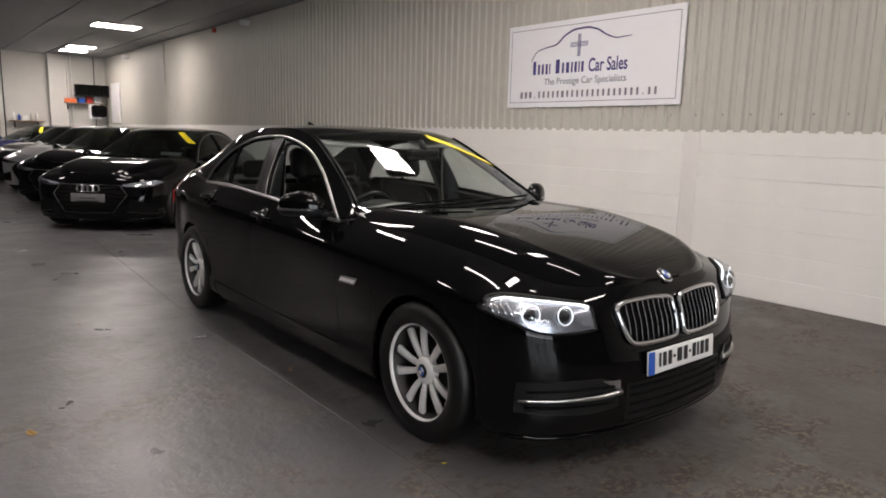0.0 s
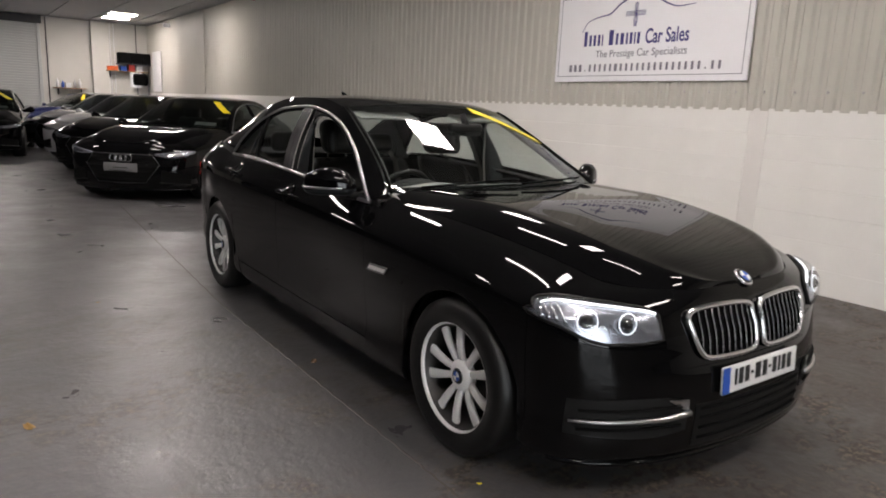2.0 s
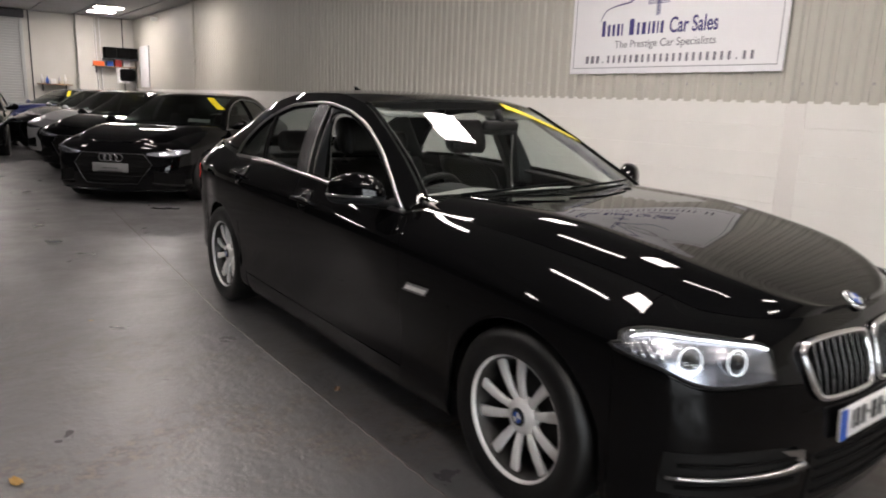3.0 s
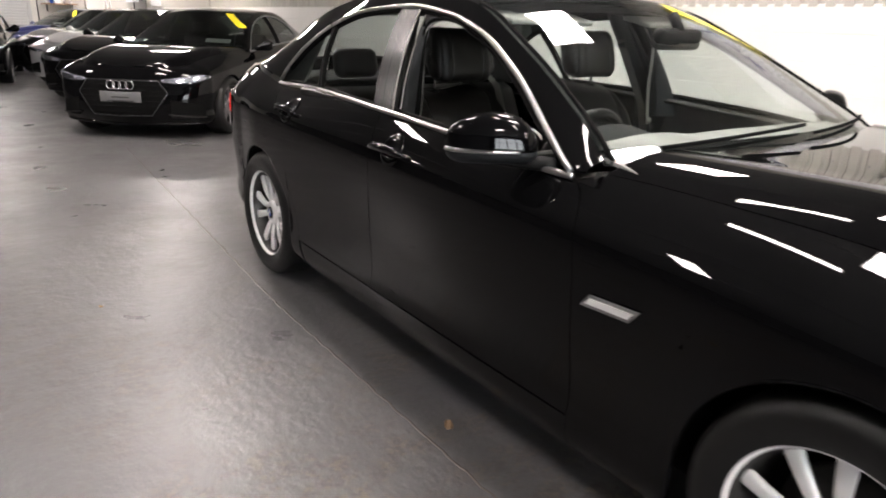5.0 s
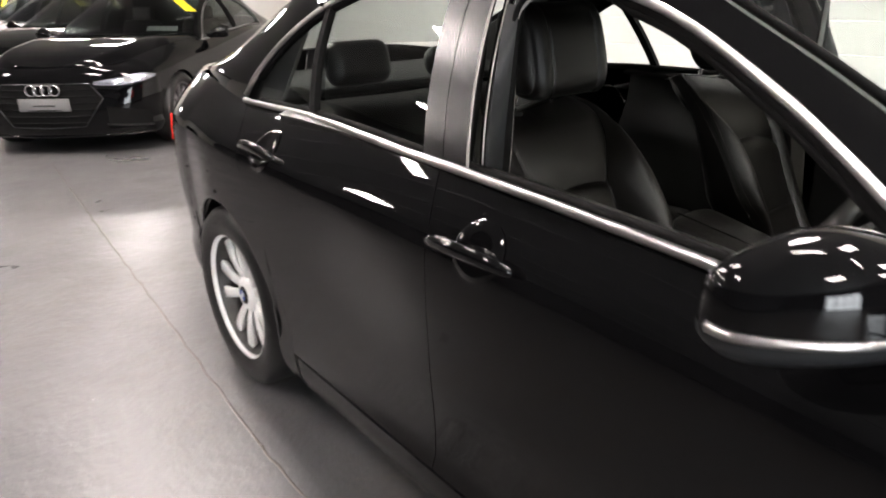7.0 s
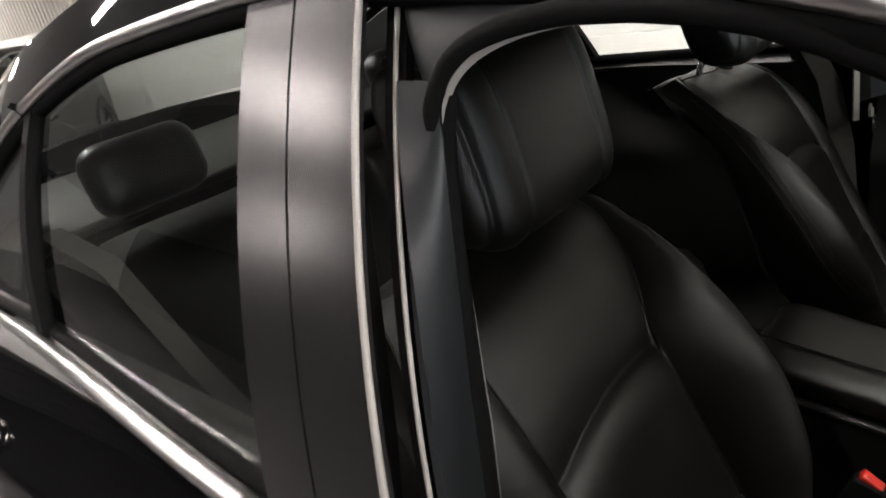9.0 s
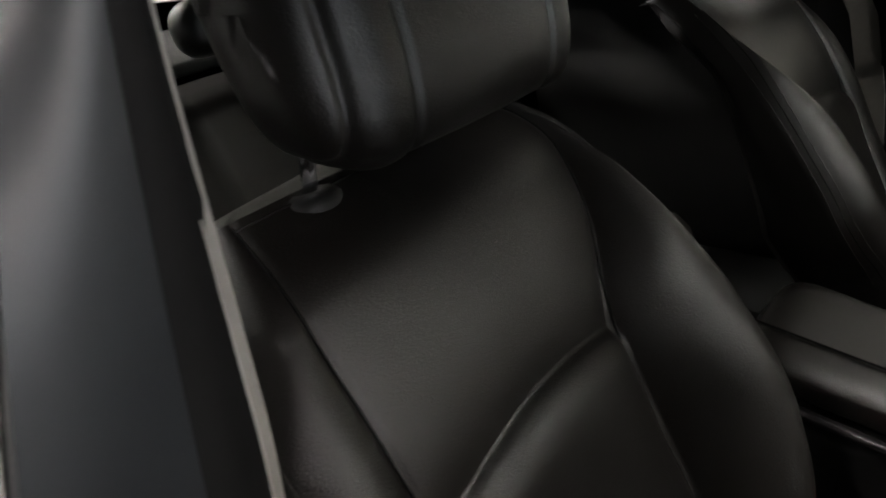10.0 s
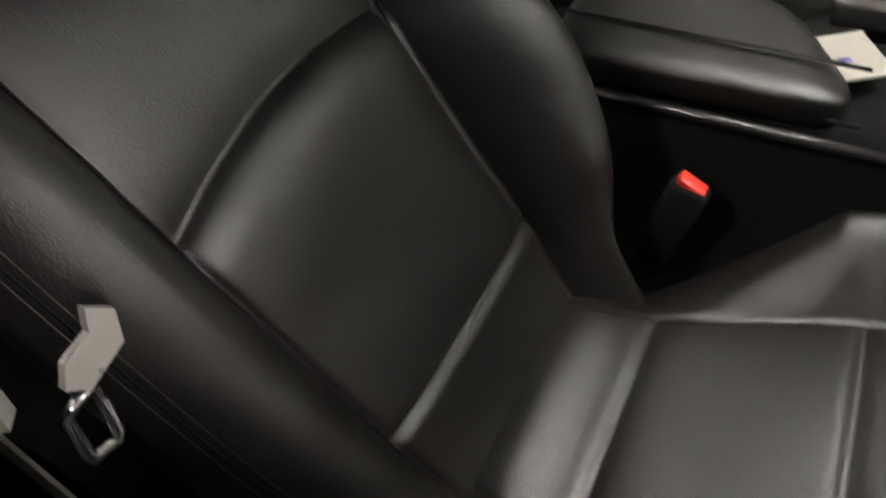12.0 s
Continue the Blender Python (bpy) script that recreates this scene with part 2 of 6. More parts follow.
def grid(fn, nu, nv, out=None, closed=False):
    """A sheet fn(a, b), a and b from 0 to 1; out: a point inside, from which the faces look away."""
    bm = bmesh.new()
    rows = [[bm.verts.new(fn(i / nu, j / nv)) for j in range(nv + 1)] for i in range(nu + (0 if closed else 1))]
    n = len(rows)
    for i in range(nu):
        for j in range(nv):
            q = [rows[i][j], rows[(i + 1) % n][j], rows[(i + 1) % n][j + 1], rows[i][j + 1]]
            bm.faces.new(q)
    bm.normal_update()
    if out is not None:
        o = Vector(out)
        s = sum((f.calc_center_median() - o).dot(f.normal) * f.calc_area() for f in bm.faces)
        if s < 0:
            bmesh.ops.reverse_faces(bm, faces=bm.faces[:])
    return bm


def tube(path, r, n=8, closed=False, flat=1.0, bm=None, up=(0, 0, 1)):
    """A bar of round or flattened section along a list of points; flat squeezes it along up."""
    own = bm is None
    bm = bm or bmesh.new()
    pts = [Vector(p) for p in path]
    rings = []
    m = len(pts)
    for i, p in enumerate(pts):
        a = pts[(i - 1) % m] if (closed or i) else p
        b = pts[(i + 1) % m] if (closed or i < m - 1) else p
        t = (b - a).normalized()
        u = Vector(up)
        u = (u - t * u.dot(t))
        u = u.normalized() if u.length > 1e-4 else t.orthogonal().normalized()
        w = t.cross(u)
        rr = r(i / (m - 1)) if callable(r) else r
        rings.append([bm.verts.new(p + (u * math.cos(q) * flat + w * math.sin(q)) * rr)
                      for q in [2 * math.pi * k / n for k in range(n)]])
    for i in range(m if closed else m - 1):
        for k in range(n):
            bm.faces.new([rings[i][k], rings[(i + 1) % m][k], rings[(i + 1) % m][(k + 1) % n], rings[i][(k + 1) % n]])
    if not closed:
        bm.faces.new(rings[0][::-1])
        bm.faces.new(rings[-1])
    bmesh.ops.recalc_face_normals(bm, faces=bm.faces[:])
    return bm


def box(cx, cy, cz, sx, sy, sz, bevel=0.0, seg=2, bm=None, m=None):
    own = bmesh.new()
    bmesh.ops.create_cube(own, size=1, matrix=Matrix.Diagonal((sx, sy, sz, 1)))
    if bevel:
        bmesh.ops.bevel(own, geom=own.edges[:], offset=bevel, segments=seg, affect="EDGES", profile=0.5)
    bmesh.ops.transform(own, matrix=Matrix.Translation((cx, cy, cz)) @ (m or Matrix()), verts=own.verts)
    if bm is None:
        return own
    me = bpy.data.meshes.new("tmp")
    own.to_mesh(me)
    own.free()
    bm.from_mesh(me)
    bpy.data.meshes.remove(me)
    return bm


def lathe(profile, n=48, axis="y", at=(0, 0, 0)):
    """Turn a list of (radius, along) round an axis through at."""
    bm = bmesh.new()
    rings = []
    for i in range(n):
        c, s = math.cos(2 * math.pi * i / n), math.sin(2 * math.pi * i / n)
        row = []
        for r, a in profile:
            p = (r * c, a, r * s) if axis == "y" else ((r * c, r * s, a) if axis == "z" else (a, r * c, r * s))
            row.append(bm.verts.new(Vector(p) + Vector(at)))
        rings.append(row)
    for i in range(n):
        for j in range(len(profile) - 1):
            bm.faces.new([rings[i][j], rings[(i + 1) % n][j], rings[(i + 1) % n][j + 1], rings[i][j + 1]])
    bmesh.ops.remove_doubles(bm, verts=bm.verts[:], dist=1e-5)
    bmesh.ops.recalc_face_normals(bm, faces=bm.faces[:])
    return bm


# ---- the shape of a saloon car, front axle at the origin, nose towards +x ----
class Shape:
    def __init__(self, base, wheel_z, arch_r, xa, xb, lf, lr, nf, nr, bulge, front, rear, wmax, crease, sill, inset, bump, top, rail, glass_top, mid):
        self.base, self.wheel_z, self.arch_r, self.xa, self.xb, self.lf, self.lr = base, wheel_z, arch_r, xa, xb, lf, lr
        self.nf, self.nr, self.bulge, self.front, self.rear, self.wmax, self.crease = nf, nr, bulge, front, rear, wmax, crease
        self.sill, self.inset, self.bump, self.top, self.rail, self.glass_top, self.mid = sill, inset, bump, top, rail, glass_top, mid

    def side(self, s, v, sg):
        """Point of the flank: s runs from the tail's middle round the side to the nose's middle, v from sill to shoulder."""
        vc = 0.78
        zc = self.crease(s)
        z0 = self.sill(s)
        f = min(v / vc, 1.0)
        z = z0 + (zc - z0) * f
        xs = min(max(s, self.xb), self.xa)
        w = self.wmax(xs) - self.inset(f)
        if s > self.xa:
            p = (s - self.xa) / self.lf * math.pi / 2
            e = 2 / self.nf
            x = self.xa + (self.front(z) - self.xa) * math.sin(p) ** e
            y = w * max(math.cos(p), 0) ** e
        elif s < self.xb:
            p = (self.xb - s) / self.lr * math.pi / 2
            e = 2 / self.nr
            x = self.xb + (self.rear(z) - self.xb) * math.sin(p) ** e
            y = w * max(math.cos(p), 0) ** e
        else:
            x, y = s, w
        c = Vector((x, y, z))
        if v > vc:
            t = (v - vc) / (1 - vc)
            top = Vector(self.top(s))
            d = top - c
            out = Vector((c.x - xs, c.y, 0)).normalized() if (s > self.xa or s < self.xb) else Vector((0, 1, 0))
            bump = self.bump(s)
            mid = c + d * 0.5 + (out + Vector((0, 0, 0.8))) * bump
            c = c * (1 - t) ** 2 + mid * 2 * t * (1 - t) + top * t * t
        return Vector((c.x, c.y * sg, c.z))

    def smin(self):
        return self.xb - self.lr

    def smax(self):
        return self.xa + self.lf

    def arch(self, x):
        """Height of the lower edge at x: the sill, or the wheel arch."""
        z = 0.0
        for cx in (0.0, -self.base):
            d = abs(x - cx)
            if d < self.arch_r:
                z = max(z, self.wheel_z + math.sqrt(self.arch_r ** 2 - d * d))
        return z

    def vlow(self, s):
        za = self.arch(s) if self.xb - 0.2 < s <= self.xa else 0.0
        z0, zc = self.sill(s), self.crease(s)
        return max(0.0, (za - z0) / (zc - z0) * 0.78)

    def panel(self, s0, s1, sg, nu=40, nv=26, v0=0.0, v1=1.0):
        """A piece of the flank between two shut lines, each a number or a function of v."""
        a0 = s0 if callable(s0) else (lambda v: s0)
        a1 = s1 if callable(s1) else (lambda v: s1)

        def fn(a, b):
            vv = v0 + (v1 - v0) * b
            s = a0(vv) + (a1(vv) - a0(vv)) * a
            lo = max(self.vlow(s), v0)
            if v1 > 0.9:
                v = vv if vv >= 0.72 else lo + (0.72 - lo) * (vv - v0) / (0.72 - v0)
            else:
                v = lo + (v1 - lo) * b
            return self.side(s, v, sg)
        mid = (a0(0.5) + a1(0.5)) / 2
        return grid(fn, nu, nv, (min(max(mid, self.xb), self.xa) * 0.6 - 0.4 * self.base / 2, 0, 0.6))

    def upper(self, x, sg):
        p = self.rail(x)
        return Vector((x, p[0] * sg, p[1]))

    def lower(self, x, sg):
        p = self.top(x)
        return Vector((p[0], p[1] * sg, p[2]))

    def cabin(self, x, z, sg, lift=0.0):
        """Point of the greenhouse side at x and height z."""
        a, b = self.lower(x, 1), self.upper(x, 1)
        w = (z - a.z) / max(b.z - a.z, 1e-3)
        y = a.y + (b.y - a.y) * w + self.bulge * 4 * w * (1 - w) + lift
        return Vector((x, y * sg, z))


BMW = Shape(
    base=2.968, wheel_z=0.328, arch_r=0.366, xa=0.40, xb=-3.30, lf=0.90, lr=0.95, nf=2.15, nr=2.3, bulge=0.03,
    front=smooth_curve((0.16, 0.74), (0.22, 0.785), (0.35, 0.795), (0.46, 0.787), (0.57, 0.764), (0.63, 0.752), (0.70, 0.725), (0.80, 0.68)),
    rear=smooth_curve((0.2, -4.0), (0.4, -4.06), (0.6, -4.06), (0.8, -4.05), (1.0, -4.03), (1.1, -4.02)),
    wmax=smooth_curve((-3.3, 0.885), (-2.97, 0.918), (-2.3, 0.925), (-1.2, 0.925), (-0.5, 0.918), (0, 0.912), (0.4, 0.875)),
    crease=smooth_curve((-4.3, 0.90), (-3.4, 0.905), (-2.6, 0.885), (-1.8, 0.86), (-0.8, 0.825), (0, 0.775), (0.4, 0.735), (0.9, 0.70), (1.3, 0.69)),
    sill=smooth_curve((-4.3, 0.30), (-3.3, 0.24), (-2.6, 0.185), (-0.5, 0.175), (0.4, 0.18), (1.3, 0.17)),
    inset=smooth_curve((0, 0.045), (0.05, 0.022), (0.12, 0.012), (0.19, 0.012), (0.24, 0.020), (0.34, 0.018), (0.6, 0.003), (0.8, 0.0), (0.95, 0.004), (1, 0.010)),
    bump=smooth_curve((-4.3, 0.02), (-3.3, 0.022), (-2.5, 0.012), (-0.9, 0.010), (-0.4, 0.022), (0.2, 0.03), (0.8, 0.02), (1.3, 0.012)),
    top=smooth_curve((-4.25, -3.98, 0.0, 1.07), (-4.0, -3.97, 0.32, 1.065), (-3.7, -3.80, 0.60, 1.05), (-3.4, -3.40, 0.71, 1.035),
                     (-2.95, -2.95, 0.765, 1.0), (-2.5, -2.5, 0.79, 1.01), (-1.86, -1.86, 0.828, 0.993), (-1.3, -1.3, 0.832, 0.963),
                     (-0.84, -0.84, 0.818, 0.928), (-0.76, -0.76, 0.775, 0.948), (-0.3, -0.3, 0.735, 0.932), (0.1, 0.1, 0.69, 0.892),
                     (0.4, 0.38, 0.64, 0.842), (0.6, 0.48, 0.585, 0.808), (0.85, 0.59, 0.47, 0.795), (1.1, 0.665, 0.27, 0.79), (1.3, 0.685, 0.0, 0.79)),
    rail=smooth_curve((-3.7, 0.60, 1.055), (-3.45, 0.585, 1.13), (-3.2, 0.57, 1.235), (-2.95, 0.562, 1.325), (-2.7, 0.565, 1.385), (-2.3, 0.575, 1.432),
                      (-1.9, 0.585, 1.435), (-1.6, 0.595, 1.392), (-1.3, 0.635, 1.265), (-1.0, 0.69, 1.105), (-0.84, 0.735, 1.01), (-0.78, 0.755, 0.962)),
    glass_top=smooth_curve((-2.99, 1.015), (-2.96, 1.06), (-2.9, 1.12), (-2.78, 1.21), (-2.6, 1.295), (-2.3, 1.362), (-1.95, 1.38), (-1.7, 1.355),
                           (-1.5, 1.305), (-1.25, 1.19), (-1.0, 1.04), (-0.84, 0.945)),
    mid=smooth_curve((-3.75, 1.10), (-3.5, 1.13), (-2.98, 1.385), (-2.6, 1.44), (-2.1, 1.462), (-1.7, 1.445), (-1.42, 1.405)),
)


def across(edge, centre, nu, nv, power=2.0):
    """A sheet between a left and a right edge curve with a crowned middle: edge(k) and centre(k) give points, k from 0 to 1."""
    def fn(a, b):
        q = 2 * b - 1
        e, c = edge(a), centre(a)
        w = abs(q) ** power
        return Vector((c.x + (e.x - c.x) * w, e.y * q, c.z + (e.z - c.z) * w))
    return fn


# ---- the hall ----
WALL_Y, BACK_X, FRONT_X, FAR_Y, CEIL_Z, BLOCK_Z = 3.40, -24.0, 9.0, -9.0, 3.75, 1.53
MID_X, MID_Y, LEN_X, LEN_Y = (BACK_X + FRONT_X) / 2, (WALL_Y + FAR_Y) / 2, FRONT_X - BACK_X, WALL_Y - FAR_Y


def slab(name, cx, cy, cz, sx, sy, sz, mat, label, category):
    return tagged(part(name, box(cx, cy, cz, sx, sy, sz), mat, smooth=False), label, category, kind="structure")


floor = slab("floor", MID_X, MID_Y, -0.1, LEN_X + 1, LEN_Y + 1, 0.2, M_FLOOR, "scuffed grey painted concrete floor of a hall", "floor")
slab("wall_back", BACK_X - 0.15, MID_Y, CEIL_Z / 2, 0.3, LEN_Y, CEIL_Z, M_BACKWALL, "off-white painted back wall", "wall")
DOOR_Y0, DOOR_Y1, DOOR_Z = -6.2, -1.6, 2.75
# unseen end wall, dark so the paint reflects a dim hall
slab("wall_front_a", FRONT_X + 0.15, (FAR_Y + DOOR_Y0) / 2, CEIL_Z / 2, 0.3, DOOR_Y0 - FAR_Y, CEIL_Z, M_DARKWALL, "unseen end wall beside the glazed doors, coloured dark for the dim hall", "wall")
slab("wall_front_b", FRONT_X + 0.15, (WALL_Y + DOOR_Y1) / 2, CEIL_Z / 2, 0.3, WALL_Y - DOOR_Y1, CEIL_Z, M_DARKWALL, "unseen end wall beside the glazed doors, coloured dark for the dim hall", "wall")
slab("wall_front_c", FRONT_X + 0.15, (DOOR_Y0 + DOOR_Y1) / 2, (CEIL_Z + DOOR_Z) / 2, 0.3, DOOR_Y1 - DOOR_Y0, CEIL_Z - DOOR_Z, M_DARKWALL, "unseen end wall above the glazed doors, coloured dark for the dim hall", "wall")
slab("backdrop", FRONT_X + 1.2, (DOOR_Y0 + DOOR_Y1) / 2, DOOR_Z / 2 + 0.1, 0.05, DOOR_Y1 - DOOR_Y0 + 1.5, DOOR_Z + 0.6, M_DAYLIGHT, "bright daylight outside the glazed doors", "backdrop")
glazing = thing("window_1", "wide glazed entrance in dark metal frames", "window", m=pose(FRONT_X + 0.15, 0, 0))
tagged(glazing, "wide glazed entrance in dark metal frames", "window", kind="structure")
for k in range(5):
    part("window_frame", box(0, DOOR_Y0 + (DOOR_Y1 - DOOR_Y0) * k / 4, DOOR_Z / 2, 0.08, 0.12, DOOR_Z - 0.004, 0.006), M_DARKWALL, glazing, smooth=False)
for z in (0.06, 1.0, DOOR_Z - 0.06):
    part("window_rail", box(0.002, (DOOR_Y0 + DOOR_Y1) / 2, z, 0.06, DOOR_Y1 - DOOR_Y0 - 0.01, 0.08, 0.006), M_DARKWALL, glazing, smooth=False)
# unseen wall; its dark colour stands for the dim side of the hall
slab("wall_far", MID_X, FAR_Y - 0.15, CEIL_Z / 2, LEN_X, 0.3, CEIL_Z, M_DARKWALL, "unseen side wall, coloured dark for the dim hall", "wall")


def ceiling():
    bm = box(MID_X, MID_Y, CEIL_Z + 0.12, LEN_X + 1, LEN_Y + 1, 0.2)
    for k in range(int(LEN_Y / 1.2) + 1):
        y = WALL_Y - 0.6 - 1.2 * k
        box(MID_X, y, CEIL_Z + 0.010, LEN_X, 0.03, 0.02, bm=bm)
    return bm


tagged(part("ceiling", ceiling(), M_CEIL, smooth=False), "grey panelled ceiling with long joints", "ceiling", kind="structure")

# white concrete planks between posts, below the cladding
wall = slab("wall_block", MID_X, WALL_Y + 0.139, BLOCK_Z / 2, LEN_X, 0.3, BLOCK_Z, M_WALL, "white painted concrete plank wall between posts", "wall")
POSTS = [-1.31 + 4.6 * k for k in range(-4, 3)]
plank_mesh = {}
rnd = random.Random(5)
for i, px in enumerate(POSTS[:-1]):
    for c in range(7):
        z0, z1 = c * BLOCK_Z / 7 + 0.0020, (c + 1) * BLOCK_Z / 7 - 0.0020
        key = c
        if key not in plank_mesh:
            bm = box(0, 0, 0, 4.6 - 0.17, 0.05, z1 - z0, 0.005, 2)
            me = bpy.data.meshes.new("plank")
            bm.to_mesh(me)
            bm.free()
            me.materials.append(M_WALL)
            plank_mesh[key] = me
        ob = new("plank", plank_mesh[key])
        ob.parent = wall
        ob.matrix_basis = pose(px + 2.3, WALL_Y + 0.010 + rnd.uniform(-0.003, 0.003), (z0 + z1) / 2, 0, rnd.uniform(-0.03, 0.03), 0)
for px in POSTS:
    ob = part("post", box(px, WALL_Y + 0.012, BLOCK_Z / 2 - 0.002, 0.168, 0.06, BLOCK_Z - 0.006, 0.008), M_POST, wall, "white painted concrete post")


def cladding(x0, x1, ribbed):
    bm = bmesh.new()
    x, prev = x0, None
    steps = ((0, 0.022), (0.03, 0.022), (0.050, 0), (0.116, 0)) if ribbed else ((0, 0.0), (0.13, 0.0), (0.136, 0.004), (0.142, 0.0))
    while x < x1:
        for dx, d in steps:
            p = (bm.verts.new((x + dx, WALL_Y - 0.022 + d, BLOCK_Z - 0.02)), bm.verts.new((x + dx, WALL_Y - 0.022 + d, CEIL_Z)))
            if prev:
                bm.faces.new([prev[0], p[0], p[1], prev[1]])
            prev = p
        x += 0.136 if ribbed else 0.15
    return bm


clad = part("wall_cladding", cladding(-17.4, FRONT_X, True), M_SHEET, smooth=False, solid=0.002)
tagged(clad, "beige ribbed steel cladding above the plank wall", "wall", kind="structure")
tagged(part("wall_panel", cladding(BACK_X, -17.55, False), M_SHEET, smooth=False, solid=0.002), "plain grey-beige wall panels", "wall", kind="structure")
slab("wall_backing", MID_X, WALL_Y + 0.22, (CEIL_Z + BLOCK_Z) / 2, LEN_X, 0.3, CEIL_Z - BLOCK_Z, M_SHEET, "plain wall behind the cladding", "wall")
tagged(part("trim", box(-17.47, WALL_Y - 0.03, (CEIL_Z + BLOCK_Z) / 2, 0.16, 0.05, CEIL_Z - BLOCK_Z, 0.01), M_SHEET, smooth=False), "grey vertical joint cover", "trim", kind="structure")
for k in range(26):
    part("screw", lathe([(0, -0.03), (0.007, -0.028), (0.011, -0.022), (0.011, -0.018)], 8, at=(-1.9 + 0.136 * (2 * k - 24) + 0.07, WALL_Y - 0.004, BLOCK_Z + 0.14)), M_SATIN, clad)

# (3.0, -2.4) and (-6.0, -2.5) are unseen panels added to brighten the driver seat
LIGHTS = [(-15.3, 1.67, 0.6, 0.95), (-20.7, 2.0, 0.5, 0.7), (-22.0, 2.05, 0.5, 0.7), (-20.9, -1.6, 0.6, 0.95), (-2.48, 1.20, 0.46, 0.62), (-0.45, 0.40, 0.42, 0.7),
          (-8.4, -0.6, 1.6, 0.14), (-5.9, -0.55, 1.5, 0.24), (-3.6, -0.5, 0.8, 0.15), (-1.2, -0.42, 0.9, 0.10), (1.3, -0.38, 1.3, 0.08),
          (2.6, 1.2, 0.35, 0.6), (5.0, 1.2, 0.4, 0.6), (-2.2, -3.0, 0.27, 0.6), (-9.6, -5.6, 0.6, 0.8), (3.0, -2.4, 0.5, 0.9), (-6.0, -2.5, 0.32, 0.7)]


def ceiling_light(x, y, lx=0.6, ly=0.95):
    t = thing("ceiling_light", "bright white rectangular ceiling panel light", "ceiling light", "ceiling lights", pose(x, y, CEIL_Z))
    part("light_frame", box(0, 0, -0.012, lx + 0.05, ly + 0.05, 0.024, 0.004), M_CEIL, t, smooth=False)
    part("diffuser", box(0, 0, -0.03, lx, ly, 0.012, 0.003), M_LAMP, t, "glowing white diffuser", smooth=False)
    return t


for lx, ly, wx, wy in LIGHTS:
    ceiling_light(lx, ly, wx, wy)

# floor joints and litter
joint = bmesh.new()
for (ax, ay), (bx, by) in (((1.6, -1.08), (0.03, -1.06)), ((0.03, -1.06), (-2.55, -1.035)), ((-2.55, -1.035), (-7.4, -0.76))):
    n = 60
    tube([(ax + (bx - ax) * k / n, ay + (by - ay) * k / n + 0.003 * math.sin(k * 1.7) + 0.002 * math.sin(k * 4.1 + 1), 0.0) for k in range(n + 1)], 0.0042, 6, flat=0.25, bm=joint)
part("floor_joint", joint, material("joint_filler", (0.115, 0.10, 0.085), 0.8, 0, 0.4, 9), floor, "pale filled joint across the floor")


def scrap(x, y, size, turn, mat, label):
    def fn(a, b):
        u, v = 2 * a - 1, 2 * b - 1
        w = 1 - 0.5 * abs(u) ** 1.5
        return (u * size, v * size * 0.55 * w, 0.002 + 0.14 * size * (u * u + 0.5 * math.sin(3 * v + u)) + 0.10 * size)
    ob = part("leaf", grid(fn, 8, 6), mat, solid=0.001)
    ob.matrix_basis = pose(x, y, 0.001, 0, 0, turn)
    tagged(ob, label, "litter", "litter on the floor")


scrap(-1.07, -2.31, 0.035, 20, M_LEAF, "dry brown leaf scrap on the floor")
scrap(-1.19, -0.95, 0.028, -30, M_WOOD, "small brown scrap on the floor")
scrap(0.27, -0.945, 0.011, 60, M_YELLOW, "tiny yellow scrap on the floor")
scrap(-0.21, -2.25, 0.03, 100, M_RED, "small red crumpled scrap on the floor")
scrap(-2.9, -1.75, 0.012, 40, M_LEAF, "tiny brown crumb on the floor")

# ---- back of the hall ----
shutter = thing("roller_shutter", "grey slatted steel roller shutter door", "shutter", m=pose(BACK_X + 0.06, -2.3, 0))
slat = box(0, 0, 0, 0.03, 4.7, 0.074, 0.012, 2)
slat_me = bpy.data.meshes.new("slat")
slat.to_mesh(slat_me)
slat.free()
slat_me.materials.append(M_SHUTTER)
for k in range(44):
    ob = new("slat", slat_me)
    ob.parent = shutter
    ob.matrix_basis = pose(0, 0, 0.04 + 0.08 * k)
for y in (-2.4, 2.4):
    part("guide_rail", box(0.02, y, 1.8, 0.09, 0.10, 3.6, 0.01), M_SHUTTER, shutter)
part("roller_box", box(0.05, 0, 3.62, 0.2, 5.0, 0.24, 0.02), M_DARKWALL, shutter, "dark roller housing")
tagged(part("trim", box(BACK_X + 0.12, 1.85, CEIL_Z / 2, 0.24, 0.5, CEIL_Z, 0.01), M_BACKWALL, smooth=False), "off-white boxed-in column", "column", kind="structure")
for k, y in enumerate((0.32, 2.2, 2.32, 3.02)):
    ob = part("cable_conduit", tube([(BACK_X + 0.02, y, 1.0), (BACK_X + 0.02, y, CEIL_Z - 0.01)], 0.016, 8), M_DARKWALL if k in (0, 3) else M_WHITEPL)
    tagged(ob, "thin vertical conduit pipe on the back wall", "pipe", "wall conduits")


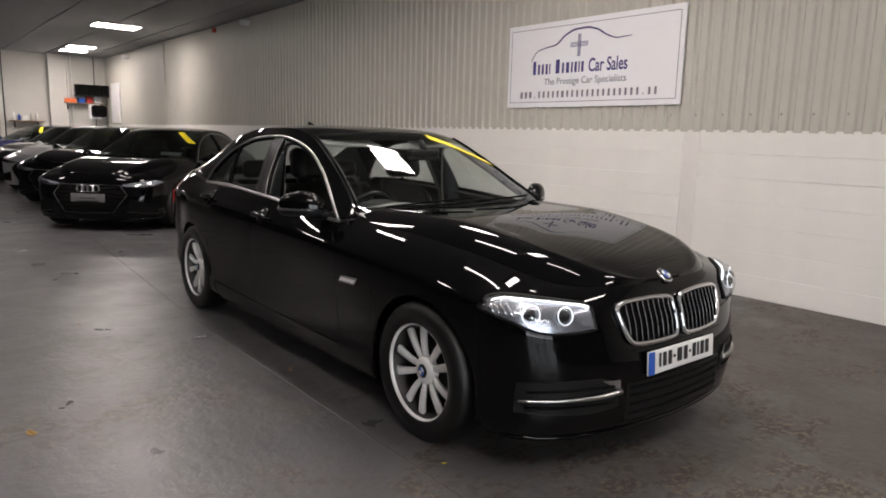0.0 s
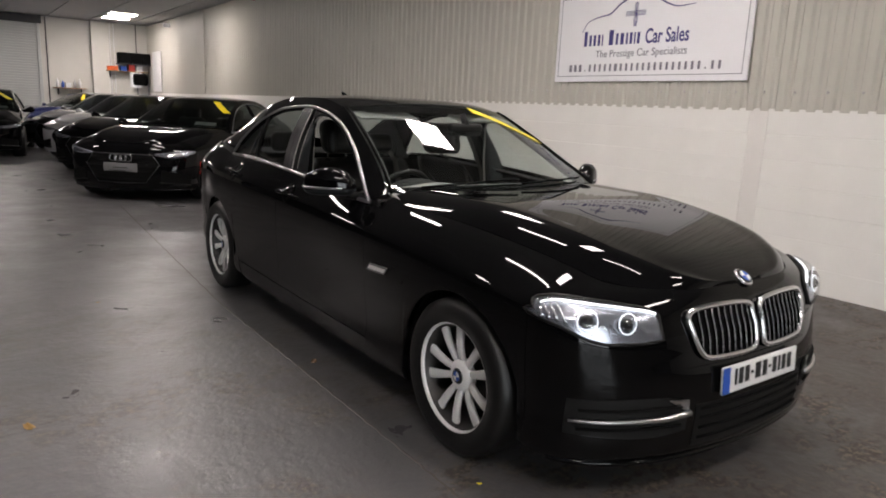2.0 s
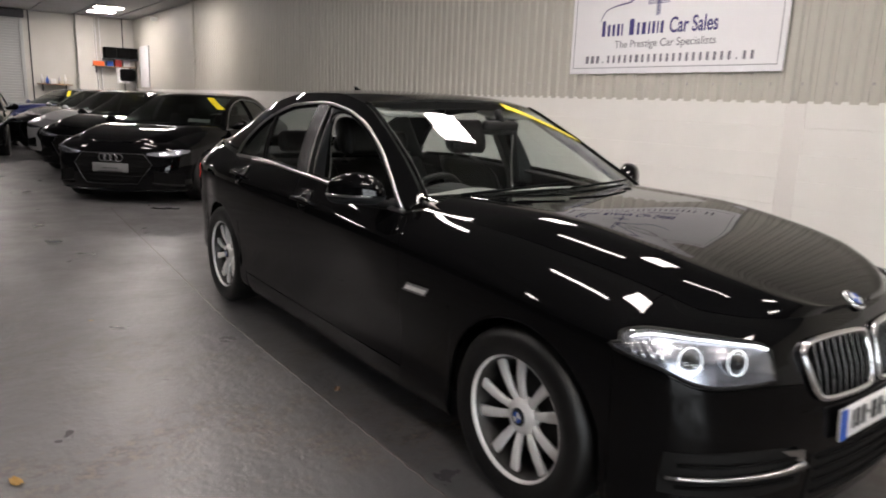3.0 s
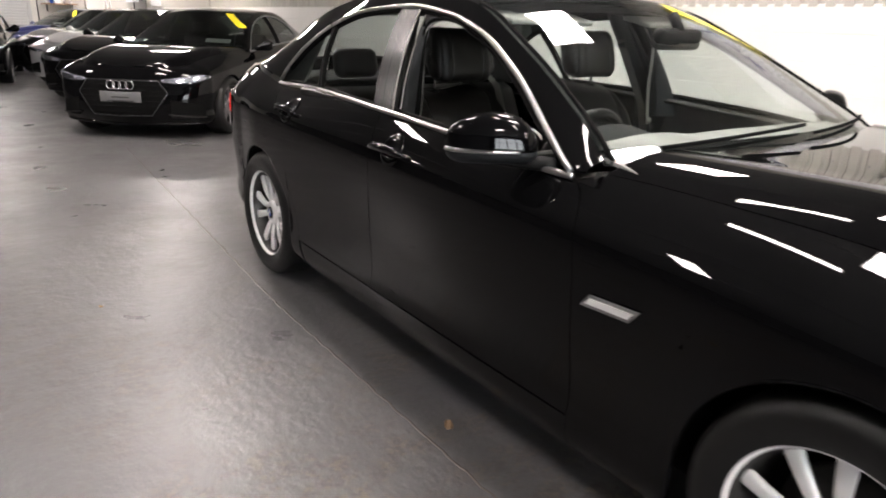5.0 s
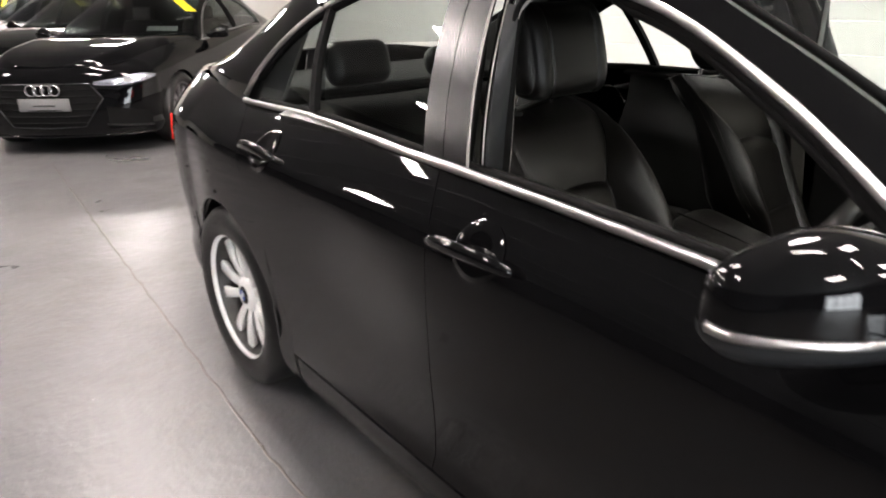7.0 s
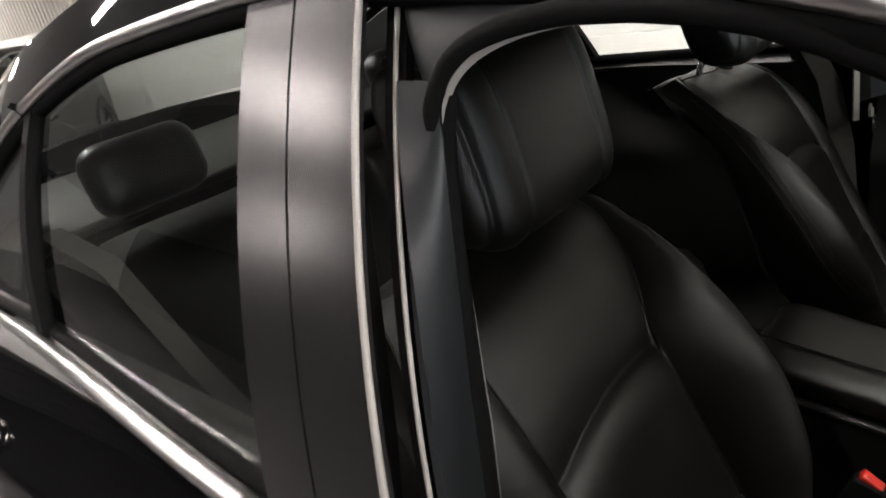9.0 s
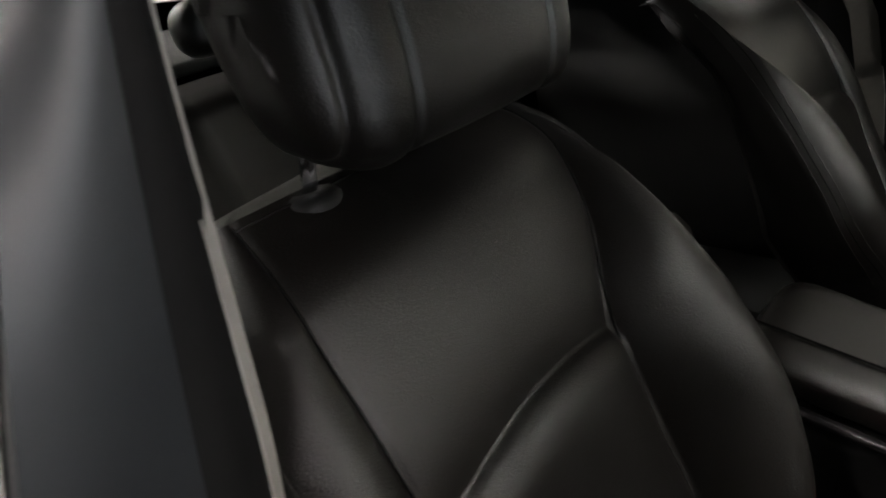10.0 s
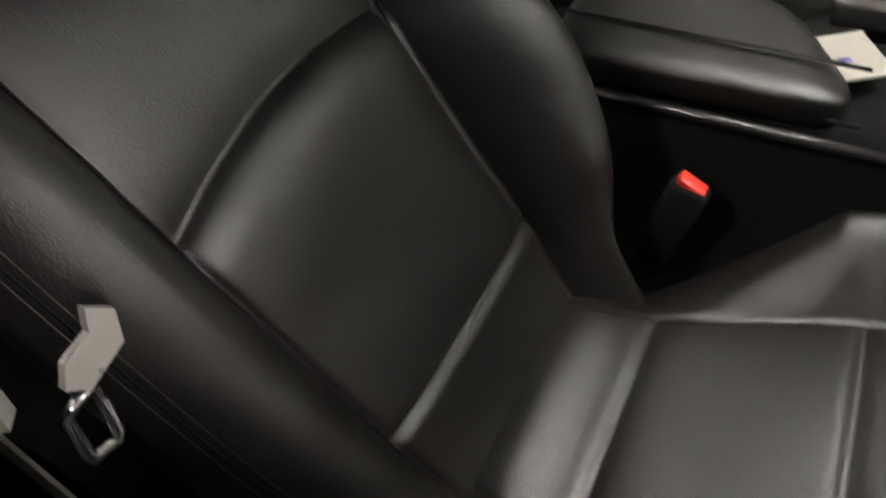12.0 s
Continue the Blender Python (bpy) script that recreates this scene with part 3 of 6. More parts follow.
def wall_shelf(y0, y1, z, items, label):
    t = thing("wall_shelf", label, "shelf", m=pose(BACK_X, 0, 0))
    part("board", box(0.16, (y0 + y1) / 2, z, 0.3, y1 - y0, 0.03, 0.004), M_WOOD, t)
    for y in (y0 + 0.15, y1 - 0.15):
        part("bracket", box(0.08, y, z - 0.11, 0.14, 0.03, 0.2, 0.004), M_DARKWALL, t)
    for y, w, h, mat, kind in items:
        if kind == "bottle":
            p = [(0, 0), (w / 2, 0.003), (w / 2, h * 0.65), (w * 0.2, h * 0.8), (w * 0.18, h), (0, h)]
            ob = part("bottle", lathe(p, 16, "z", (BACK_X + 0.16, y, z + 0.016)), mat)
            tagged(ob, "plastic cleaning bottle standing on a wooden wall shelf", "bottle", "bottles on the shelf")
        else:
            ob = part("storage_box", box(BACK_X + 0.17, y, z + 0.016 + h / 2, 0.24, w, h, 0.01), mat, smooth=False)
            tagged(ob, "small storage box standing on a wooden wall shelf", "box", "boxes on the shelf")


wall_shelf(0.42, 1.39, 1.53, [(0.55, 0.10, 0.28, M_WHITEPL, "bottle"), (0.70, 0.09, 0.22, M_PLATEBLUE, "bottle"), (0.85, 0.16, 0.16, M_WHITEPL, "box"),
                              (1.05, 0.09, 0.25, M_SILVER, "bottle"), (1.2, 0.09, 0.3, M_WHITEPL, "bottle")], "narrow wooden wall shelf with cleaning bottles")
wall_shelf(2.0, 3.35, 2.18, [(2.2, 0.34, 0.14, M_ORANGE, "box"), (2.55, 0.2, 0.16, M_PLATEBLUE, "box"), (2.80, 0.22, 0.28, M_RED, "box"), (3.05, 0.22, 0.26, M_WHITEPL, "box")],
           "long wall shelf with coloured boxes")
for k in range(3):
    ob = part("storage_crate", box(BACK_X + 0.25, 2.56 + 0.37 * k, 2.62, 0.4, 0.36, 0.36, 0.02), M_GAP, smooth=False)
    tagged(ob, "black plastic storage crate above a wall shelf", "crate", "black crates")
rack = thing("wall_rack", "black rack board holding the crates on the back wall", "rack", m=pose(BACK_X, 0, 0))
part("board", box(0.25, 2.93, 2.425, 0.44, 1.15, 0.03, 0.004), M_DARKWALL, rack)
ob = part("notice_board", box(-22.6, WALL_Y - 0.05, 2.2, 1.1, 0.03, 1.3, 0.004), M_WHITEPL, smooth=False)
tagged(ob, "plain white board on the side wall", "board")
ob = part("work_bag", box(BACK_X + 0.3, 3.05, 1.93, 0.3, 0.5, 0.4, 0.09, 3), M_GAP)
tagged(ob, "dark bag hanging below the wall shelf", "bag")
ob = part("hanging_cloth", grid(lambda a, b: (BACK_X + 0.36 + 0.02 * math.sin(9 * a), 2.72 + 0.38 * a, 2.16 - 0.5 * b), 10, 6), M_WHITEPL, solid=0.004)
tagged(ob, "white cloth hanging from the wall shelf", "cloth")
for x, z in ((-20.9, 3.56), (-11.7, 3.62)):
    t = thing("security_camera", "small white security camera high on the wall", "camera", "security cameras", pose(x, WALL_Y - 0.03, z))
    part("camera_body", box(0, -0.10, 0, 0.09, 0.2, 0.11, 0.02), M_WHITEPL, t)
    part("bracket", box(0, -0.01, 0.03, 0.05, 0.08, 0.05, 0.01), M_WHITEPL, t)
ob = part("alarm_bell", box(-13.6, WALL_Y - 0.06, 3.66, 0.12, 0.08, 0.1, 0.02), M_RED)
tagged(ob, "small red alarm sounder on the cladding", "alarm")

# ---- the sign ----
SX0, SX1, SZ0, SZ1 = -3.875, -1.46, 1.772, 2.733


def text_mesh(text, size, bold=0.0):
    cu = bpy.data.curves.new("letter", "FONT")
    cu.body, cu.size, cu.extrude, cu.offset = text, size, 0.001, bold
    tmp = new("letter", cu)
    me = bpy.data.meshes.new_from_object(tmp)
    bpy.data.objects.remove(tmp)
    me.materials.clear()
    return me


def lettering(text, size, x, z, mat, parent, width, bold=0.0):
    """A line of letters, each a mesh of its own, stretched to a width and centred at x."""
    right = lambda t: max([v.co.x for v in text_mesh(t, size, bold).vertices], default=0.0)
    total = right(text)
    for k, ch in enumerate(text):
        if ch == " ":
            continue
        me = text_mesh(ch, size, bold)
        me.materials.append(mat)
        own = max(v.co.x for v in me.vertices)
        at = right(text[:k + 1]) - own
        ob = new("letter", me)
        ob.parent = parent
        ob.matrix_basis = pose(x - width / 2 + at * width / total, -0.0255, z, 90, 0, 0) @ Matrix.Diagonal((width / total, 1, 1, 1))


def sign():
    t = thing("wall_sign", "white dealership sign board with purple lettering on the cladding", "sign", m=pose((SX0 + SX1) / 2, WALL_Y - 0.022, (SZ0 + SZ1) / 2))
    w, h = SX1 - SX0, SZ1 - SZ0
    part("board", box(0, -0.012, 0, w, 0.022, h, 0.002), M_SIGN, t, smooth=False)
    for z in (-h / 2 + 0.06, h / 2 - 0.06):
        part("border_line", box(0, -0.0235, z, w - 0.10, 0.002, 0.006), M_GREYINK, t, smooth=False)
    for x in (-w / 2 + 0.05, w / 2 - 0.05):
        part("border_line", box(x, -0.0235, 0, 0.006, 0.002, h - 0.12), M_GREYINK, t, smooth=False)
    # the car outline swoosh
    sw = smooth_curve((-0.82, 0.02), (-0.74, 0.125), (-0.60, 0.165), (-0.45, 0.185), (-0.30, 0.285), (-0.15, 0.335), (0.0, 0.34), (0.15, 0.305), (0.28, 0.235), (0.42, 0.195), (0.60, 0.205))
    part("outline_mark", tube([(x, -0.024, sw(x) + 0.03) for x in np.linspace(-0.82, 0.60, 60)], lambda u: 0.003 + 0.007 * math.sin(math.pi * u), 6), M_PURPLE, t, "purple line in the shape of a car roof")
    for k in range(4):
        part("cross_mark", box(-0.115 + 0.012 * k, -0.0235, 0.19, 0.006, 0.002, 0.24), M_PURPLE, t, smooth=False)
        part("cross_mark", box(-0.10, -0.0235, 0.18 + 0.014 * k, 0.25, 0.002, 0.006), M_PURPLE, t, smooth=False)
    # the dealer's name, in plain bars
    x = -0.80
    for word in ((0.075, 0.055, 0.055, 0.055, 0.03), (0.10, 0.05, 0.075, 0.04, 0.055, 0.03, 0.055)):
        for k, lw in enumerate(word):
            hh = 0.155 if k == 0 else 0.115
            part("letter_bar", box(x + lw / 2, -0.0235, -0.045 + (hh - 0.115) / 2, lw * 0.58, 0.002, hh), M_PURPLE, t, smooth=False)
            x += lw + 0.006
        x += 0.05
    lettering("Car Sales", 0.20, 0.306, -0.1025, M_PURPLE, t, 0.518, 0.003)
    lettering("The Prestige Car Specialists", 0.105, -0.02, -0.225, M_GREYINK, t, 1.16)
    x = -0.98
    for k in range(27):
        if k not in (3, 24):
            part("letter_bar", box(x + 0.02, -0.0235, -0.335, 0.026 + 0.012 * (k in (0, 1, 2, 9)), 0.002, 0.075), M_GREYINK, t, smooth=False)
        else:
            part("letter_bar", box(x + 0.02, -0.0235, -0.363, 0.014, 0.002, 0.014), M_GREYINK, t, smooth=False)
        x += 0.0725
    return t


sign()


# ---- wheels ----
def wheel(parent, x, y, z, sg, r=0.33, rim=0.233, half=0.1125, alloy=M_ALLOY, spokes=10, blue=True):
    t = new("wheel")
    t.parent = parent
    t.matrix_basis = pose(x, y, z)
    o = sg
    tp = [(rim - 0.005, -half + 0.01), (rim + 0.02, -half), (r - 0.05, -half - 0.004), (r - 0.02, -half + 0.006), (r - 0.004, -half + 0.025), (r, -half + 0.05),
          (r, half - 0.05), (r - 0.004, half - 0.025), (r - 0.02, half - 0.006), (r - 0.05, half + 0.004), (rim + 0.02, half), (rim - 0.005, half - 0.01)]
    part("tyre", lathe([(a, b * o) for a, b in tp], 64), M_RUBBER, t, "black rubber tyre")
    rp = [(rim + 0.004, half - 0.012), (rim - 0.008, half - 0.010), (rim - 0.014, half - 0.025), (rim - 0.03, half - 0.06), (rim - 0.035, -half + 0.03), (rim, -half + 0.01)]
    part("rim", lathe([(a, b * o) for a, b in rp[:3]], 64), alloy, t, "silver alloy rim")
    part("rim_barrel", lathe([(a, b * o) for a, b in rp[2:]], 48), M_DISC, t, "dull grey inner barrel")
    part("brake_disc", lathe([(0.0, 0.0), (0.15, 0.0), (0.155, -0.02 * o), (0.0, -0.02 * o)], 32), M_DISC, t, "steel brake disc")
    part("inner_barrel", lathe([(rim - 0.03, -half * o * 0.4), (0.0, -half * o * 0.45)], 32), M_GAP, t)
    for k in range(spokes):
        a = 4 * math.pi * (k // 2 + 0.5) / spokes + (0.27 if k % 2 else -0.27)

        def fn(u, b, a=a):
            rr = 0.045 + (rim - 0.006 - 0.045) * u
            hw = 0.013 + 0.011 * u
            q = 2 * math.pi * b
            d = hw * math.cos(q)
            y = (0.075 - 0.012 * u - 0.03 * (1 - u) ** 3 + (0.007 * math.sin(q) ** 0.5 if math.sin(q) > 0 else 0.022 * math.sin(q))) * o
            return (rr * math.cos(a) - d * math.sin(a), y, rr * math.sin(a) + d * math.cos(a))
        bm = grid(fn, 6, 10)
        bmesh.ops.recalc_face_normals(bm, faces=bm.faces[:])
        part("spoke", bm, alloy, t)
    part("hub", lathe([(0.0, 0.074 * o), (0.05, 0.072 * o), (0.066, 0.06 * o), (0.07, 0.03 * o)], 32), alloy, t)
    cap = part("hub_cap", lathe([(0.0, 0.078 * o), (0.030, 0.077 * o), (0.034, 0.072 * o)], 24), M_INK, t, "small round hub cap")
    if blue:
        part("cap_face", lathe([(0.0, 0.0795 * o), (0.021, 0.079 * o)], 24), M_PLATEBLUE, cap, "blue cap face")
        for q in (0.0, math.pi):
            bm = bmesh.new()
            bm.faces.new([bm.verts.new((0, 0.0803 * o, 0))] + [bm.verts.new((0.02 * math.cos(q + k * math.pi / 16), 0.0803 * o, 0.02 * math.sin(q + k * math.pi / 16))) for k in range(9)])
            part("cap_quarter", bm, M_PLATE, cap)
    return t


# ---- the black saloon ----
bmw = thing("saloon_car", "glossy black four-door saloon car with open driver window", "car")
S = BMW
CUT_FRONT = smooth_curve((0, -0.70), (0.35, -0.705), (0.6, -0.712), (0.78, -0.735), (0.9, -0.78), (1, -0.83))
CUT_MID = smooth_curve((0, -1.83), (0.2, -1.80), (0.5, -1.79), (0.78, -1.80), (0.9, -1.825), (1, -1.855))
CUT_REAR = smooth_curve((0, -2.46), (0.15, -2.50), (0.35, -2.57), (0.6, -2.66), (0.75, -2.74), (0.88, -2.83), (1, -2.96))
CUT_NOSE = smooth_curve((0, 0.395), (0.6, 0.395), (0.78, 0.39), (1, 0.40))
G = 0.0013
SILL_V = 0.135


def normal_at(s, v, sg):
    e = 0.004
    a = S.side(s + e, v, sg) - S.side(s - e, v, sg)
    b = S.side(s, min(v + e, 1), sg) - S.side(s, max(v - e, 0), sg)
    n = a.cross(b)
    n.normalize()
    c = S.side(s, v, sg) - Vector((min(max(s, S.xb), S.xa) * 0.9, 0, 0.55))
    return n if n.dot(c) > 0 else -n


def on_side(s, v, sg, off=0.0):
    return S.side(s, v, sg) + normal_at(s, v, sg) * off


def v_of(s, z):
    z0, zc = S.sill(s), S.crease(s)
    if z <= zc:
        return 0.78 * max(z - z0, 0) / (zc - z0)
    lo, hi = 0.78, 1.0
    for _ in range(14):
        m = (lo + hi) / 2
        if S.side(s, m, 1).z < z:
            lo = m
        else:
            hi = m
    return (lo + hi) / 2


def flank(x, z, sg, off=0.0):
    """Point of the straight flank at x and z."""
    return on_side(x, v_of(x, z), sg, off)


def nose(y, z, off=0.0):
    """Point of the nose at y and z."""
    sg = -1 if y < 0 else 1
    ya = abs(y)
    lo, hi = S.xa - 0.25, S.smax()
    for _ in range(16):
        m = (lo + hi) / 2
        if abs(S.side(m, v_of(m, z), 1).y) > ya:
            lo = m
        else:
            hi = m
    s = (lo + hi) / 2
    return on_side(s, v_of(s, z), sg, off) if s < S.smax() - 0.003 else on_side(S.smax() - 0.003, v_of(s, z), sg, off)


def bmw_side(sg):
    f = S
    part("rear_quarter_panel", f.panel(f.smin() + 0.001, lambda v: CUT_REAR(v) - G, sg, 100, 40), M_BLACK, bmw, solid=0.0025)
    rd = part("rear_door", f.panel(lambda v: CUT_REAR(v) + G, lambda v: CUT_MID(v) - G, sg, 40, 36, SILL_V + 0.008), M_BLACK, bmw, solid=0.0025)
    fd = part("front_door", f.panel(lambda v: CUT_MID(v) + G, lambda v: CUT_FRONT(v) - G, sg, 44, 36, SILL_V + 0.008), M_BLACK, bmw, solid=0.0025)
    part("front_wing", f.panel(lambda v: CUT_FRONT(v) + G, lambda v: CUT_NOSE(v) - G, sg, 90, 40), M_BLACK, bmw, solid=0.0025)
    part("sill", f.panel(lambda v: CUT_REAR(v) + 0.02, lambda v: CUT_FRONT(v) - G, sg, 40, 8, 0.0, SILL_V), M_BLACK, bmw, solid=0.01)
    part("gap_backing", grid(lambda a, b: f.side(-2.5 + 1.86 * a, 0.05 + 0.90 * b, sg) - Vector((0, 0.022 * sg, 0)), 20, 14, (-1.6, 0, 0.6)), M_GAP, bmw)
    for cx in (0.0, -S.base):
        bm = grid(lambda a, b: (cx + (S.arch_r + 0.015) * math.cos(math.pi * a), (0.86 - 0.30 * b) * sg, S.wheel_z + (S.arch_r + 0.012) * math.sin(math.pi * a)), 24, 4)
        part("arch_liner", bm, M_PLASTIC, bmw)
        lip = [Vector((cx + S.arch_r * math.cos(q), 0, S.wheel_z + S.arch_r * math.sin(q))) for q in np.linspace(0.12, math.pi - 0.12, 40)]
        part("arch_lip", tube([flank(p.x, p.z, sg, -0.006) for p in lip], 0.007, 6), M_BLACK, bmw)
    # greenhouse frame between the window outline and the roof
    x0, x1 = -3.62, -0.80

    def frame_fn(a, b):
        x = x0 + (x1 - x0) * a
        lo = f.lower(x, 1).z
        zt = max(f.glass_top(x), lo) if x > -2.99 else lo
        hi = f.upper(x, 1).z
        return f.cabin(x, zt + (hi - zt) * b, sg)
    part("roof_rail", grid(frame_fn, 120, 8, (-2, 0, 1.1)), M_BLACK, bmw, solid=0.004)
    # window frame in black inside the chrome line
    ring = [S.cabin(x, S.glass_top(x) - 0.012, sg, -0.012) for x in np.linspace(-2.93, -0.90, 60)]
    part("window_seal", tube(ring, 0.014, 6), M_GAP, bmw, "black rubber window seal")

    def pane(xa, xb, inset=0.014):
        def fn(a, b):
            x = xa + (xb - xa) * a
            lo = f.lower(x, 1).z
            zt = max(f.glass_top(x), lo + 0.002)
            return f.cabin(x, lo + (zt - lo) * b, sg, -inset)
        return grid(fn, 30, 8, (-2, 0, 1.1))
    part("rear_window", pane(-2.94, -1.95), M_GLASS, rd)
    if sg > 0:
        part("front_window", pane(-1.84, -0.90), M_GLASS, fd)
    z0, z1 = 0.99, 1.372

    def upright(xl, xr, lift, n=8):
        """A strip up the greenhouse between two leaning lines."""
        def fn(a, b):
            z = z0 + (z1 - z0) * b
            x = xl(z) + (xr(z) - xl(z)) * a
            return S.cabin(x, min(z, S.glass_top(x) - 0.002), sg, lift)
        return grid(fn, n, 16, (-2, 0, 1.1))
    lean = lambda x, k: (lambda z: x - k * (z - 1.0))
    joint = lambda z: -1.848 - 0.285 * (z - 1.0)
    part("door_pillar_cover", upright(lambda z: -1.915 - 0.29 * (z - 1.0), lambda z: joint(z) - 0.0015, 0.003), M_PIANO, rd, "gloss black pillar cover", solid=0.012)
    part("door_pillar_cover", upright(lambda z: joint(z) + 0.0015, lambda z: joint(z) + 0.074, 0.003), M_PIANO, fd, "gloss black pillar cover", solid=0.012)
    part("pillar_joint", upright(lambda z: joint(z) - 0.01, lambda z: joint(z) + 0.01, -0.012, 2), M_GAP, rd)
    # quarter window post
    part("quarter_post", upright(lambda z: -2.485 - 0.37 * (z - 1.0), lambda z: -2.455 - 0.37 * (z - 1.0), 0.002, 3), M_GAP, rd, "black quarter window post", solid=0.02)
    # the frame of the driver's window: channel, bright seal, inner cover
    part("window_channel", upright(lambda z: joint(z) + 0.076, lambda z: joint(z) + 0.096, -0.030, 3), M_GAP, fd, "dark window channel", solid=0.01)
    e1 = [S.cabin(joint(z) + 0.077, min(z, 1.37), sg, 0.002) for z in np.linspace(0.985, 1.375, 20)]
    e2 = [S.cabin(joint(z) + 0.092, min(z, 1.365), sg, -0.024) for z in np.linspace(0.985, 1.365, 20)]
    part("channel_edge", tube(e1, 0.0029, 8), M_SEAL, fd, "pale window channel edge")
    part("channel_edge", tube(e2, 0.0020, 6), M_SEAL, fd, "pale window channel edge")
    seal_x = smooth_curve((0.86, -1.812), (0.95, -1.812), (1.05, -1.812), (1.15, -1.808), (1.22, -1.806), (1.27, -1.803), (1.30, -1.795))
    seal_y = smooth_curve((0.86, 0.690), (0.95, 0.678), (1.05, 0.668), (1.2, 0.665), (1.30, 0.658))

    def inner_cover(a, b):
        z = 0.90 + 0.40 * b
        xx = joint(z) + 0.097
        p = S.cabin(min(xx, -0.9), max(z, 0.99), 1, -0.026)
        q = 1 - (1 - a) ** 1.6
        return Vector((xx + (seal_x(z) - xx) * q + 0.010 * math.sin(math.pi * a), (p.y + (seal_y(z) + 0.006 - p.y) * a) * sg, z))
    part("door_rubber", grid(lambda a, b: inner_cover(0.66 + 0.34 * a, b) + Vector((0.003 + 0.004 * math.sin(math.pi * a), 0, 0)), 6, 16, (-2, 0, 1.1)), M_GAP, fd, "black door rubber", solid=0.004)
    part("pillar_trim", grid(lambda a, b: inner_cover(0.66 * a, b), 10, 16, (-2, 0, 1.1)), M_BLUETRIM, fd, "dark inner window frame trim", solid=0.006)
    # the pale seal climbs the pillar, turns the corner and runs forward under the window frame
    e3 = [Vector((seal_x(z) + 0.003, seal_y(z) * sg, z)) for z in np.linspace(0.86, 1.277, 26)]
    last = e3[-1]
    for q in np.linspace(0.08, 1.0, 12):
        e3.append(last + Vector((0.11 * q ** 2, -0.010 * q * sg, 0.050 * math.sin(q * math.pi / 2))))
    last = e3[-1]
    for x in np.linspace(last.x + 0.03, -1.0, 22):
        p = S.cabin(x, S.glass_top(x) - 0.033, sg, -0.032)
        k = min((x - last.x) / 0.15, 1.0)
        e3.append(Vector((x, last.y + (p.y - last.y) * k, last.z + (p.z - last.z) * k)))
    part("door_rubber", tube([p + Vector((-0.004, 0.011 * sg, 0)) for p in e3[:29]] + [p + Vector((-0.003, 0.008 * sg, 0.007)) for p in e3[29:]], 0.008, 8), M_GAP, fd, "black door rubber")
    part("door_seal", grid(lambda a, b: e3[round(a * (len(e3) - 1))] + Vector((0.67, 0.74 * sg, 0)) * (0.013 * b), len(e3) - 1, 3), M_SEAL, fd, "pale grey rubber door seal", solid=0.005)

    def header(a, b):
        p = e3[24 + round(a * (len(e3) - 25))]
        x = min(p.x - 0.06 * max(0.0, 1 - a * 3), -0.95)
        return p.lerp(S.cabin(x, S.glass_top(x) - 0.006, sg, -0.024), b) + Vector((0, 0.010 * sg * math.sin(math.pi * b), 0))
    part("header_trim", grid(header, len(e3) - 25, 8, (-1.5, 0, 1.0)), M_BLUETRIM, fd, "dark inner window frame trim", solid=0.004)
    # chrome trim
    lo = [S.lower(x, sg) + Vector((0, 0.005 * sg, 0.006)) for x in np.linspace(-2.985, -0.835, 70)]
    up = [S.cabin(x, S.glass_top(x), sg, 0.005) for x in np.linspace(-2.985, -0.845, 70)]
    part("window_trim", tube(lo, 0.0105, 8, flat=0.95), M_SATIN, bmw, "satin chrome window trim")
    part("window_trim", tube(up, 0.009, 8), M_SATIN, bmw, "satin chrome window trim")
    part("inner_weather_strip", tube([p + Vector((0, -0.025 * sg, 0.004)) for p in lo[3:-2]], 0.012, 6), M_GAP, bmw)
    # door handles in their cups
    for door, xa, xb, zc in ((fd, -1.785, -1.545, 0.868), (rd, -2.715, -2.505, 0.903)):
        xm = (xa + xb) / 2

        def cup(a, b):
            r, q = a, 2 * math.pi * b
            x = xm + 0.012 + 0.066 * r * math.cos(q)
            z = zc + 0.010 + 0.056 * r * math.sin(q)
            return flank(x, z, sg, 0.001 + 0.011 * r * r * (1 - 0.92 * r ** 6))
        part("handle_cup", grid(cup, 8, 24, (xm, 0, 0.6)), M_BLACK, door)
        bar = [flank(xa + (xb - xa) * k / 16, zc + 0.004 * math.sin(math.pi * k / 16), sg, 0.004 + 0.036 * math.sin(math.pi * min(max(k / 16, 0.02), 0.98)) ** 0.45) for k in range(17)]
        part("door_handle", tube(bar, lambda u: 0.014 * (0.55 + 0.45 * math.sin(math.pi * u) ** 0.5), 10, flat=1.15), M_BLACK, door, "black door handle")
    # side vent with indicator strip
    def vent(a, b):
        x = -0.675 + 0.032 * b + (0.158 + 0.0 * b) * a
        z = 0.640 + 0.038 * b + 0.006 * a
        return flank(x, z, sg, 0.006)
    v = part("side_vent", grid(vent, 10, 4, (-0.6, 0, 0.6)), M_CHROME, bmw, "chrome side vent with indicator strip", solid=0.008)
    part("indicator_lens", grid(lambda a, b: vent(0.07 + 0.86 * a, 0.25 + 0.45 * b) + Vector((0, 0.003 * sg, 0)), 8, 3, (-0.6, 0, 0.6)), M_ALLOY, v, "grey indicator lens", solid=0.002)
    # tail lamp
    def tail(a, b):
        s = -3.52 - 0.43 * a
        vv = 0.645 + 0.12 * b
        return on_side(s, vv, sg, 0.004)
    part("tail_lamp", grid(tail, 12, 8, (-3.4, 0, 0.6)), M_TAIL, bmw, "red glowing tail lamp", solid=0.006)
    # mirror
    mirror(sg, fd)
    headlamp(sg)
